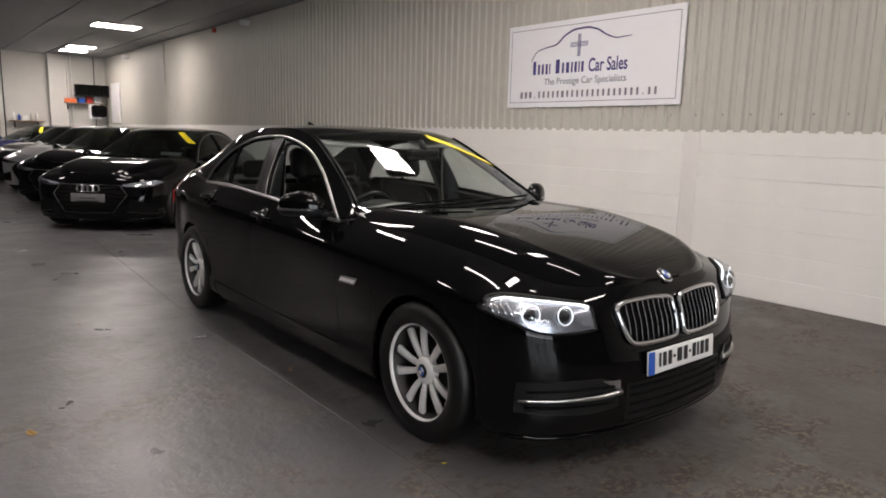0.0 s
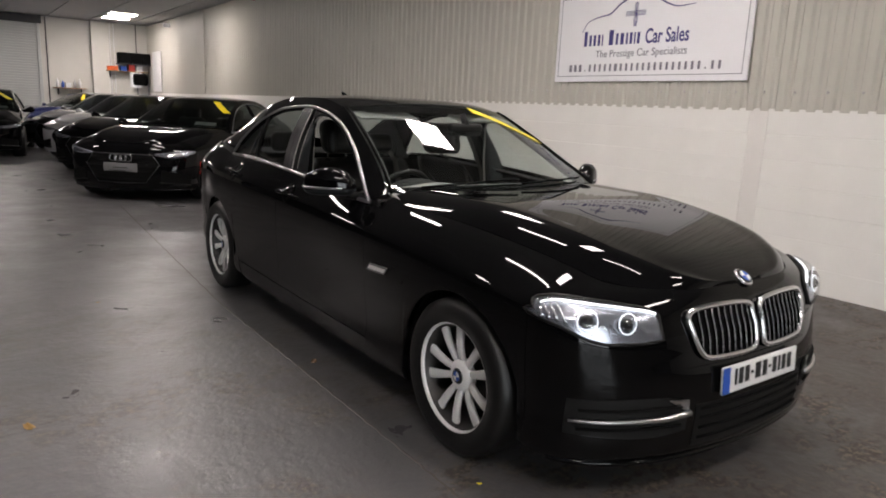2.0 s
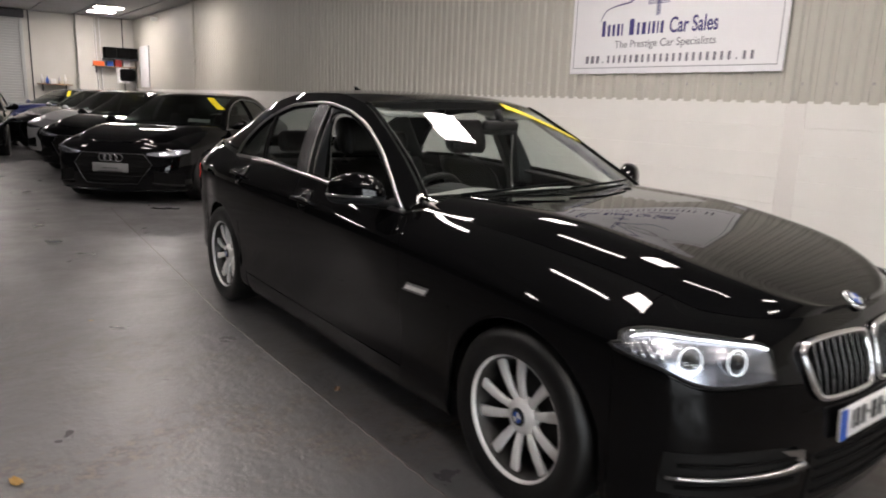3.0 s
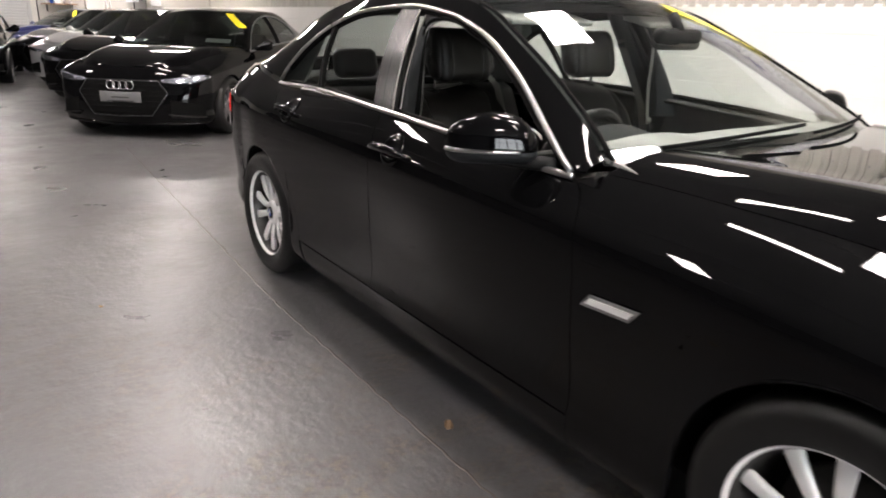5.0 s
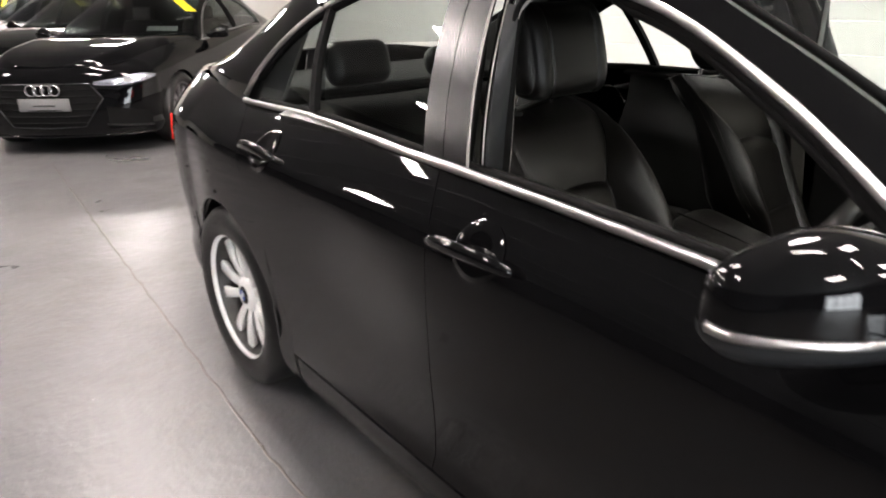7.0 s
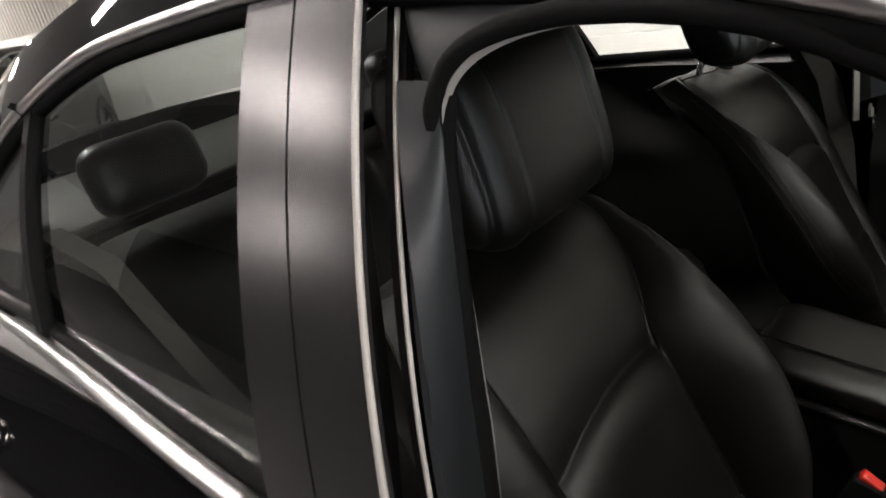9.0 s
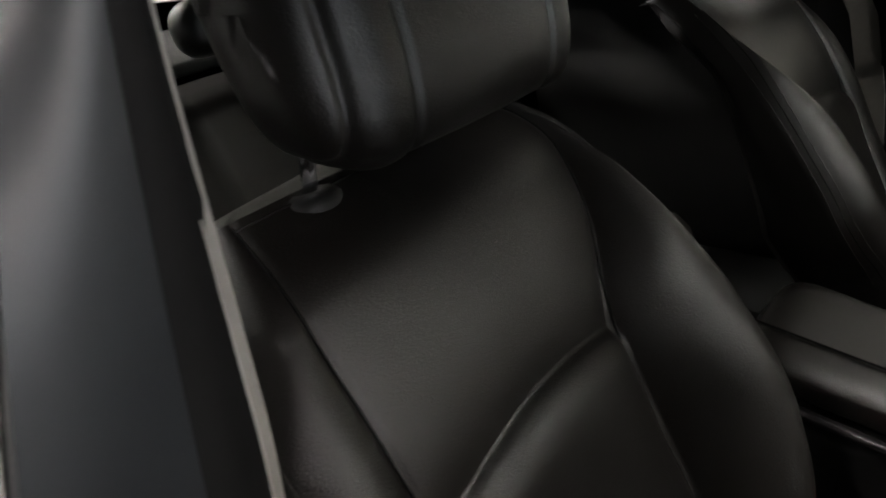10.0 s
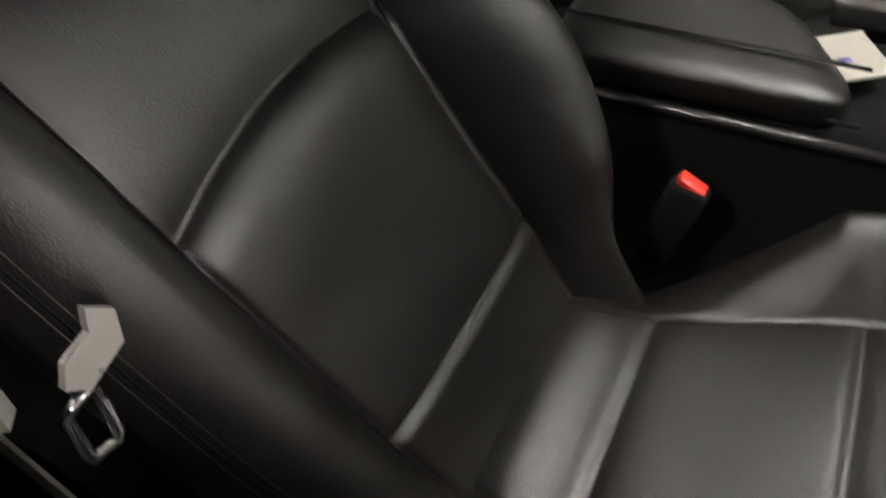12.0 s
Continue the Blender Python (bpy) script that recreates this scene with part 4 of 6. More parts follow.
    # lower side intake with its bright blade
    ylo = smooth_curve((0.40, 0.300), (0.55, 0.285), (0.80, 0.300))
    yhi = smooth_curve((0.40, 0.405), (0.50, 0.432), (0.62, 0.435), (0.81, 0.432))
    intake = part("side_intake", grid(lambda a, b: nose((0.40 + 0.41 * a) * sg, ylo(0.40 + 0.41 * a) + (yhi(0.40 + 0.41 * a) - ylo(0.40 + 0.41 * a)) * b, 0.003), 14, 6, (0.2, 0, 0.4)),
                  M_PLASTIC, bmw, "matt black lower air intake", solid=0.003)
    for z in (0.325, 0.395):
        part("intake_bar", tube([nose(y * sg, z, 0.008) for y in np.linspace(0.43, 0.78, 10)], 0.006, 6), M_GAP, intake)
    zb = smooth_curve((0.39, 0.374), (0.42, 0.368), (0.53, 0.360), (0.80, 0.357))
    part("intake_blade", tube([nose(y * sg, zb(y), 0.016) for y in np.linspace(0.80, 0.40, 18)], lambda u: 0.005 + 0.007 * u, 8), M_SATIN, intake, "satin chrome intake blade")
    part("intake_blade", grid(lambda a, b: nose((0.398 + 0.075 * b * a + 0.01) * sg, 0.372 + 0.048 * a, 0.018 - 0.012 * b), 5, 5, (0.2, 0, 0.4)), M_SATIN, intake, "satin chrome intake blade end", solid=0.004)
    # kidney
    kid = [(0.026, 0.585), (0.026, 0.69), (0.036, 0.715), (0.07, 0.727), (0.18, 0.733), (0.30, 0.731), (0.362, 0.722), (0.385, 0.703), (0.383, 0.68),
           (0.365, 0.62), (0.338, 0.575), (0.30, 0.556), (0.18, 0.551), (0.07, 0.553), (0.037, 0.562)]
    pts = []
    n = len(kid)
    for i in range(n):
        p0, p1, p2, p3 = (kid[(i + k) % n] for k in (-1, 0, 1, 2))
        for q in (0, 0.34, 0.67):
            pts.append(tuple(0.5 * (2 * b + (c - a) * q + (2 * a - 5 * b + 4 * c - d) * q * q + (3 * b - a - 3 * c + d) * q ** 3) for a, b, c, d in zip(p0, p1, p2, p3)))
    kg = part("kidney_grille", tube([nose(y * sg, z, 0.010) for y, z in pts], 0.0115, 8, closed=True), M_CHROME, bmw, "chrome kidney grille surround")
    klo = smooth_curve((0.03, 0.568), (0.07, 0.556), (0.30, 0.560), (0.335, 0.577), (0.365, 0.625), (0.385, 0.69))
    khi = smooth_curve((0.03, 0.70), (0.07, 0.724), (0.18, 0.730), (0.30, 0.728), (0.36, 0.720), (0.385, 0.695))
    part("grille_mesh", grid(lambda a, b: nose((0.032 + 0.348 * a) * sg, klo(0.032 + 0.348 * a) + (khi(0.032 + 0.348 * a) - klo(0.032 + 0.348 * a)) * b, 0.003), 14, 6, (0.2, 0, 0.4)), M_GAP, kg, solid=0.003)
    for k in range(9):
        y = 0.062 + 0.0345 * k
        part("grille_bar", tube([nose(y * sg, klo(y) + 0.006 + (khi(y) - klo(y) - 0.012) * q, 0.012) for q in np.linspace(0, 1, 7)], 0.0055, 6), M_GAP, kg)
        part("grille_bar_edge", tube([nose(y * sg, klo(y) + 0.006 + (khi(y) - klo(y) - 0.012) * q, 0.017) for q in np.linspace(0, 1, 7)], 0.0013, 6), M_SATIN, kg)


MIRROR_RISE = smooth_curve((0, 0.008), (0.02, 0.040), (0.06, 0.060), (0.15, 0.076), (0.35, 0.096), (0.5, 0.102), (0.7, 0.094), (0.85, 0.072), (0.95, 0.042), (0.985, 0.022), (1, 0.004))
MIRROR_FRONT = smooth_curve((0, 0.0), (0.05, 0.03), (0.2, 0.055), (0.5, 0.075), (0.8, 0.070), (0.95, 0.045), (1, 0.0))


def mirror(sg, door):
    """Wing mirror: gloss upper shell, pale indicator strip, matt lower shell and foot."""
    ahead = Vector((0.86, 0.51, 0))

    def house(a, q):
        # a runs from the outer tip to the inner end, q round the section from the front over the top
        end = max(0.0, 1 - abs(2 * a - 1) ** 6) ** 0.5
        c, s_ = math.cos(q), math.sin(q)
        c, s_ = math.copysign(abs(c) ** 0.75, c), math.copysign(abs(s_) ** 0.75, s_)
        p = Vector((-1.12 + 0.14 * a, 1.05 - 0.23 * a, 0.987))
        p += ahead * (c * (MIRROR_FRONT(a) if c > 0 else 0.04 * end))
        p.z += s_ * (MIRROR_RISE(a) if s_ > 0 else 0.042 * end)
        return Vector((p.x, p.y * sg, p.z))

    def shell(q0, q1):
        bm = grid(lambda a, b: house(0.5 - 0.5 * math.cos(math.pi * a), q0 + (q1 - q0) * b), 32, 22)
        bmesh.ops.remove_doubles(bm, verts=bm.verts[:], dist=1e-4)
        bmesh.ops.recalc_face_normals(bm, faces=bm.faces[:])
        return bm
    m = part("wing_mirror", shell(0.02, math.pi), M_BLACK, door, "gloss black wing mirror housing")
    part("mirror_lower_shell", shell(math.pi, 2 * math.pi - 0.02), M_BLUETRIM, m, "matt dark lower mirror shell")
    part("mirror_strip", tube([house(0.012 + 0.74 * k / 24, 0.0) for k in range(25)], lambda u: 0.0066 * (1 - 0.45 * u), 8), M_SATIN, m, "pale indicator strip")
    glass_face = [house(0.06 + 0.88 * k / 12, math.pi - q) - Vector((0.004, 0, 0)) for q in (0.5, -0.5) for k in range(13)]
    part("mirror_glass", grid(lambda a, b: glass_face[round(12 * a)].lerp(glass_face[13 + round(12 * a)], b), 12, 2), M_CHROME, m, "mirror glass")
    foot = tube([Vector((-1.04, 0.92 * sg, 0.955)), Vector((-0.985, 0.865 * sg, 0.951)), Vector((-0.945, 0.825 * sg, 0.949)), Vector((-0.915, 0.795 * sg, 0.945))], lambda u: 0.013 + 0.006 * u, 12, flat=1.3)
    part("mirror_foot", foot, M_PLASTIC, m, "matt dark mirror foot")


LAMP_LO = smooth_curve((0.50, 0.637), (0.60, 0.630), (0.69, 0.630), (0.75, 0.640), (0.80, 0.665), (0.83, 0.684), (0.862, 0.700), (0.872, 0.712))
LAMP_HI = smooth_curve((0.50, 0.715), (0.53, 0.737), (0.61, 0.752), (0.70, 0.764), (0.79, 0.771), (0.83, 0.762), (0.862, 0.737), (0.872, 0.722))


def headlamp(sg):
    def at(a, b, off):
        y = 0.505 + 0.366 * (1 - (1 - a) ** 1.5)
        return nose(y * sg, LAMP_LO(y) + (LAMP_HI(y) - LAMP_LO(y)) * b, off)
    h = part("headlamp", grid(lambda a, b: at(a, b, 0.003), 26, 8, (0.2, 0, 0.5)), M_REFLECTOR, bmw, "lit headlamp with two ring lights", solid=0.003)
    part("lamp_surround", tube([at(k / 30, 0, 0.006) for k in range(31)] + [at(1 - k / 30, 1, 0.006) for k in range(31)], 0.006, 6, closed=True), M_PLASTIC, h)
    part("brow_light", tube([at(0.03 + 0.80 * k / 20, 0.90 - 0.04 * k / 20, 0.012) for k in range(21)], lambda u: 0.0048 * (1 - 0.4 * u), 8), M_BROW, h, "white daytime light strip")
    for y, z, r in ((0.762, 0.706, 0.040), (0.636, 0.698, 0.037)):
        c = nose(y * sg, z, 0.016)
        nrm = (nose(y * sg, z, 0.05) - c).normalized()
        nrm = (nrm + Vector((0.8, 0, 0))).normalized()
        u = nrm.cross(Vector((0, 0, 1))).normalized()
        w = nrm.cross(u)
        part("ring_light", tube([c + (u * math.cos(q) + w * math.sin(q)) * r for q in np.linspace(0, 2 * math.pi, 28)[:-1]], 0.0023, 8, closed=True), M_RING, h, "glowing ring light")
        bm = bmesh.new()
        bmesh.ops.create_uvsphere(bm, u_segments=20, v_segments=12, radius=r * 0.62)
        bmesh.ops.transform(bm, matrix=Matrix.Translation(c - nrm * 0.006), verts=bm.verts)
        part("projector_lens", bm, M_PIANO, h, "dark round projector lens")
    for k in range(4):
        part("lamp_fin", tube([at(0.72 + 0.06 * k, 0.25, 0.010), at(0.70 + 0.06 * k, 0.8, 0.010)], 0.006, 6), M_CHROME, h)
    part("lamp_cover", grid(lambda a, b: at(a, b, 0.006 + 0.030 * math.sin(math.pi * a) ** 0.5 * math.sin(math.pi * b) ** 0.5), 26, 10, (0.2, 0, 0.5)), M_LENS, h, "clear lamp cover")


bmw_side(-1)
bmw_side(1)


def bumper_fn(a, b):
    s = CUT_NOSE(b) + G + (S.smax() - CUT_NOSE(b) - G) * min(2 * a, 2 - 2 * a)
    return S.side(s, b, -1 if a < 0.5 else 1)


part("front_bumper", grid(bumper_fn, 110, 36, (-0.5, 0, 0.5)), M_BLACK, bmw, solid=0.004)
part("lower_intake", grid(lambda a, b: nose(-0.36 + 0.72 * a, 0.225 + 0.165 * b, 0.003), 20, 5, (0.2, 0, 0.4)), M_PLASTIC, bmw, "matt black lower air intake", solid=0.003)
for z in (0.26, 0.30, 0.34, 0.375):
    part("intake_bar", tube([nose(y, z, 0.007) for y in np.linspace(-0.34, 0.34, 16)], 0.006, 6), M_GAP, bmw)
part("front_lip", tube([S.side(s, 0.0, -1) + Vector((0.012, 0, 0.006)) for s in np.linspace(0.5, S.smax(), 20)] + [S.side(s, 0.0, 1) + Vector((0.012, 0, 0.006)) for s in np.linspace(S.smax(), 0.5, 20)][1:], 0.012, 6), M_BLACK, bmw)

for sg in (-1, 1):
    part("bumper_joint", tube([nose(y * sg, LAMP_LO(min(max(y, 0.50), 0.86)) - 0.012 - 0.02 * max(0.55 - y, 0) / 0.15, 0.0006) for y in np.linspace(0.42, 0.85, 16)], 0.0016, 6), M_GAP, bmw, "dark joint above the bumper")
part("bumper_joint", tube([nose(y, 0.535 - 0.02 * abs(y), 0.0006) for y in np.linspace(-0.40, 0.40, 22)], 0.0014, 6), M_GAP, bmw, "dark joint below the grille")
# number plate, its characters as plain bars
plate = part("number_plate", box(0.792, 0, 0.466, 0.010, 0.52, 0.105, 0.004, 2, m=pose(0, 0, 0, 0, -4, 0)), M_PLATE, bmw, "white number plate with blue band")
part("plate_band", box(0.7985, -0.238, 0.466, 0.002, 0.044, 0.101, m=pose(0, 0, 0, 0, -4, 0)), M_PLATEBLUE, plate, "blue band", smooth=False)
x = -0.185
for k, wd in enumerate((0.018, 0.034, 0.034, 0.02, 0.045, 0.036, 0.02, 0.034, 0.018, 0.034, 0.034)):
    part("character_bar", box(0.7985, x + wd / 2, 0.472, 0.002, wd * 0.8, 0.012 if k in (3, 6) else 0.062, m=pose(0, 0, 0, 0, -4, 0)), M_INK, plate, smooth=False)
    x += wd + 0.0075
part("dealer_bar", box(0.7975, 0.02, 0.421, 0.002, 0.36, 0.006, m=pose(0, 0, 0, 0, -4, 0)), M_GREYINK, plate, smooth=False)


def hood_edge(k):
    return Vector(S.top(-0.76 + (S.smax() - 0.004 + 0.76) * k))


def hood_fn(a, b):
    q = 2 * b - 1
    e = hood_edge(a)
    x_c = -0.62 + (0.69 + 0.62) * (e.x + 0.76) / (0.685 + 0.76)
    zc = HOOD_MID(x_c)
    w = q * q
    ridge = (0.010 * math.exp(-((abs(q) - 0.80) / 0.12) ** 2)) * min(1, e.y / 0.4)
    e2 = Vector((e.x, e.y - 0.004, e.z))
    return Vector((x_c + (e2.x - x_c) * w, e2.y * q, zc + (e2.z - zc) * w ** 4 + ridge))


HOOD_MID = smooth_curve((-0.62, 1.006), (-0.2, 1.004), (0.2, 0.960), (0.5, 0.888), (0.62, 0.838), (0.69, 0.799))
part("bonnet", grid(hood_fn, 70, 60, (-0.2, 0, 0.3)), M_BLACK, bmw, solid=0.004)
badge = part("bonnet_badge", lathe([(0, 0.010), (0.036, 0.008), (0.041, 0.004), (0.041, 0)], 32, "z"), M_CHROME, bmw, "round bonnet badge")
badge.matrix_basis = pose(0.672, 0, 0.806, 0, 38, 0)
part("badge_disc", lathe([(0, 0.0115), (0.034, 0.0095)], 32, "z"), M_INK, badge)
part("badge_face", lathe([(0, 0.0125), (0.024, 0.0112)], 32, "z"), M_PLATEBLUE, badge, "blue and white badge face")
for q in (0, math.pi):
    bm = bmesh.new()
    vs = [bm.verts.new((0, 0, 0.0135))] + [bm.verts.new((0.023 * math.cos(q + k * math.pi / 16), 0.023 * math.sin(q + k * math.pi / 16), 0.0128)) for k in range(9)]
    bm.faces.new(vs)
    part("badge_quarter", bm, M_PLATE, badge)

edge = lambda k: S.upper(-0.785 - 0.80 * k, 1)
centre = lambda k: Vector((-0.60 - 0.84 * k, 0, 1.0 + 0.428 * k ** 0.93))
screen = part("windscreen", grid(across(edge, centre, 1, 1, 2.3), 24, 24, (-2, 0, 0.8)), M_GLASS, bmw)
screen_at = across(edge, centre, 1, 1, 2.3)
part("screen_edge", tube([screen_at(k / 20, 0.012) + Vector((0.002, 0, 0.002)) for k in range(21)], 0.008, 6), M_GAP, screen)
part("screen_edge", tube([screen_at(k / 20, 0.988) + Vector((0.002, 0, 0.002)) for k in range(21)], 0.008, 6), M_GAP, screen)
part("screen_band", grid(lambda a, b: screen_at(0.0 + 0.055 * a, b) + Vector((-0.004, 0, -0.003)), 3, 24, (-2, 0, 0.8)), M_GAP, screen, "black band along the screen base")
part("screen_band", grid(lambda a, b: screen_at(0.965 + 0.035 * a, b) + Vector((-0.004, 0, -0.003)), 3, 24, (-2, 0, 0.8)), M_GAP, screen, "black band along the screen top")
part("cowl", grid(lambda a, b: Vector((-0.60 - 0.13 * (2 * b - 1) ** 2 - 0.16 * a, (2 * b - 1) * 0.69, 0.972 - 0.03 * (2 * b - 1) ** 2 - 0.03 * a)), 3, 20), M_PLASTIC, bmw, "black plastic cowl")
for y0, y1 in ((-0.60, -0.02), (-0.02, 0.55)):
    pts = [screen_at(0.03 + 0.04 * q, (y0 + (y1 - y0) * q + 0.75) / 1.5) + Vector((0.012, 0, 0.014)) for q in np.linspace(0, 1, 10)]
    part("wiper_blade", tube(pts, 0.006, 6), M_GAP, bmw)
# yellow film strip along the screen top on the far side
film = part("screen_sticker", grid(lambda a, b: screen_at(0.965 - 0.40 * a ** 1.25 - 0.085 * (1 - b), 0.66 + 0.305 * a) + Vector((0.004, 0, 0.004)), 16, 3, (-2, 0, 0.8)), M_YELLOW, screen, "yellow film strip along the screen top")
for k in range(2):
    part("film_mark", grid(lambda a, b, k=k: screen_at(0.885 + 0.03 * b - 0.02 * k, 0.745 + 0.02 * k + 0.012 * a) + Vector((0.006, 0, 0.006)), 1, 1, (-2, 0, 0.8)), M_INK, film)
edge = lambda k: S.upper(-1.585 - 1.37 * k, 1)
centre = lambda k: Vector((-1.44 - 1.53 * k, 0, S.mid(-1.44 - 1.53 * k) + 0.004))
part("roof", grid(across(edge, centre, 1, 1, 2.8), 44, 40, (-2, 0, 0.8)), M_BLACK, bmw, solid=0.004)
part("headliner", grid(lambda a, b: across(edge, centre, 1, 1, 2.8)(a, b) * 0.985 + Vector((-0.03, 0, -0.02)), 20, 20), M_HEADLINER, bmw, "dark grey cloth headliner")
edge = lambda k: S.upper(-2.955 - 0.62 * k, 1)
centre = lambda k: Vector((-2.97 - 0.70 * k, 0, S.mid(-2.97) + 0.004 + (1.10 - S.mid(-2.97)) * k))
part("rear_screen", grid(across(edge, centre, 1, 1), 20, 20, (-2, 0, 0.8)), M_GLASS, bmw)
edge = lambda k: Vector(S.top(-3.58 + (S.smin() + 3.58) * k))
centre = lambda k: Vector((-3.67 - 0.31 * k, 0, 1.105 - 0.03 * k))
part("boot_lid", grid(across(edge, centre, 1, 1), 20, 20, (-3.8, 0, 0.6)), M_BLACK, bmw, solid=0.004)
fin = grid(lambda a, b: Vector((-2.73 + 0.13 * a - 0.03 * b, 0.022 * (2 * abs(a - 0.5) - 1) * (1 - b) * 0, 1.44 + 0.055 * b * (1 - 0.75 * a))), 6, 4)
part("roof_aerial", fin, M_BLACK, bmw, "black roof aerial fin", solid=0.02)
for x in (0.0, -S.base):
    for sg in (-1, 1):
        wheel(bmw, x, 0.795 * sg, S.wheel_z, sg)
part("underbody", box(-1.6, 0, 0.26, 4.4, 1.5, 0.12, 0.02), M_GAP, bmw)

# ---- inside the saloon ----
# the footwell's shade is put into the carpet colour
part("cabin_floor", box(-1.75, 0, 0.345, 2.6, 1.60, 0.03), M_GAP, bmw, "carpet coloured near-black for footwell shade", smooth=False)
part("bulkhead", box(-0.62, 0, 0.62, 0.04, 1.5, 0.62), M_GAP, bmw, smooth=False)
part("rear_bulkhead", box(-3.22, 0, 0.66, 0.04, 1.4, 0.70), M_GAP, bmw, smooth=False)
part("parcel_shelf", box(-3.30, 0, 1.0, 0.66, 1.30, 0.03, 0.01), M_TRIM, bmw, "dark parcel shelf")
for sg in (-1, 1):
    for name, xa, xb in (("front_door_lining", -1.78, -0.76), ("rear_door_lining", -2.62, -1.90)):
        def lining(a, b, xa=xa, xb=xb, sg=sg):
            x = xa + (xb - xa) * a
            z = 0.36 + (S.lower(x, 1).z - 0.005 - 0.36) * b
            t = min(max((b - 0.80) / 0.2, 0), 1)
            y = 0.795 - 0.045 * math.sin(math.pi * min(b / 0.8, 1)) ** 0.6 + 0.015 * t - 0.02 * math.exp(-((b - 0.62) / 0.07) ** 2)
            return Vector((x, y * sg, z))
        part(name, grid(lining, 16, 20, (-1.5, 3 * sg, 0.7)), M_TRIM, bmw, "dark soft door lining", solid=0.01)
        part("door_ledge", grid(lambda a, b, xa=xa, xb=xb, sg=sg: Vector((xa + (xb - xa) * a, (0.755 + 0.062 * b) * sg, S.lower(xa + (xb - xa) * a, 1).z - 0.012 + 0.010 * math.sin(math.pi * b))), 16, 5), M_LEATHER, bmw, "soft black door ledge", solid=0.012)

    # middle pillar, inside
    def post(a, b, sg=sg):
        q = -1.0 + 2.0 * a
        z = 0.40 + 0.98 * b
        y = 0.775 if z < 0.97 else 0.775 - (z - 0.97) * 0.42
        return Vector((-1.90 + 0.055 * q - 0.27 * max(z - 1.0, 0), (y - 0.03 * (1 - q * q)) * sg, z))
    part("middle_pillar_lining", grid(post, 8, 20), M_TRIM, bmw, "dark pillar lining", solid=0.01)

    def rear_pillar(a, b, sg=sg):
        x = -2.86 - 0.55 * a
        lo = Vector((x, 0.70 - 0.06 * a, 0.98))
        hi = S.upper(x, 1) - Vector((0, 0.035, 0.04))
        return Vector((x, (lo.y + (hi.y - lo.y) * b) * sg, lo.z + (hi.z - lo.z) * b))
    part("rear_pillar_lining", grid(rear_pillar, 8, 8), M_HEADLINER, bmw, "grey rear pillar lining", solid=0.01)
    # front pillar lining
    part("front_pillar_lining", tube([S.upper(x, sg) + Vector((-0.03, -0.035 * sg, -0.02)) for x in np.linspace(-0.84, -1.6, 12)], 0.028, 8), M_HEADLINER, bmw, "grey front pillar lining")


SEAT_Y = 0.4355
SEAT_LINE = smooth_curve((0.45, -1.625), (0.55, -1.672), (0.60, -1.702), (0.66, -1.735), (0.76, -1.786), (0.865, -1.834), (0.95, -1.884), (1.0, -1.922), (1.03, -1.955), (1.05, -1.985))
PANEL_IN = smooth_curve((0.45, 0.115), (0.60, 0.124), (0.66, 0.130), (0.83, 0.128), (0.868, 0.134), (0.907, 0.150), (0.943, 0.174), (0.983, 0.192), (1.01, 0.198), (1.03, 0.190), (1.05, 0.155))
PANEL_OUT = smooth_curve((0.45, 0.105), (0.60, 0.115), (0.66, 0.121), (0.77, 0.127), (0.857, 0.133), (0.97, 0.1345), (1.0, 0.132), (1.05, 0.122))
HALF_IN = smooth_curve((0.45, 0.155), (0.60, 0.170), (0.66, 0.212), (0.70, 0.236), (0.76, 0.252), (0.84, 0.252), (0.90, 0.244), (0.97, 0.228), (1.02, 0.212), (1.05, 0.180))
HALF_OUT = smooth_curve((0.45, 0.180), (0.60, 0.205), (0.73, 0.219), (0.86, 0.222), (0.94, 0.219), (1.0, 0.200), (1.03, 0.174), (1.05, 0.145))
BOLSTER_IN = smooth_curve((0.45, 0.040), (0.60, 0.058), (0.68, 0.086), (0.76, 0.092), (0.84, 0.078), (0.90, 0.062), (0.97, 0.036), (1.02, 0.012), (1.05, 0.003))
BOLSTER_OUT = smooth_curve((0.45, 0.010), (0.60, 0.012), (0.76, 0.013), (0.88, 0.012), (0.95, 0.009), (1.0, 0.005), (1.05, 0.002))


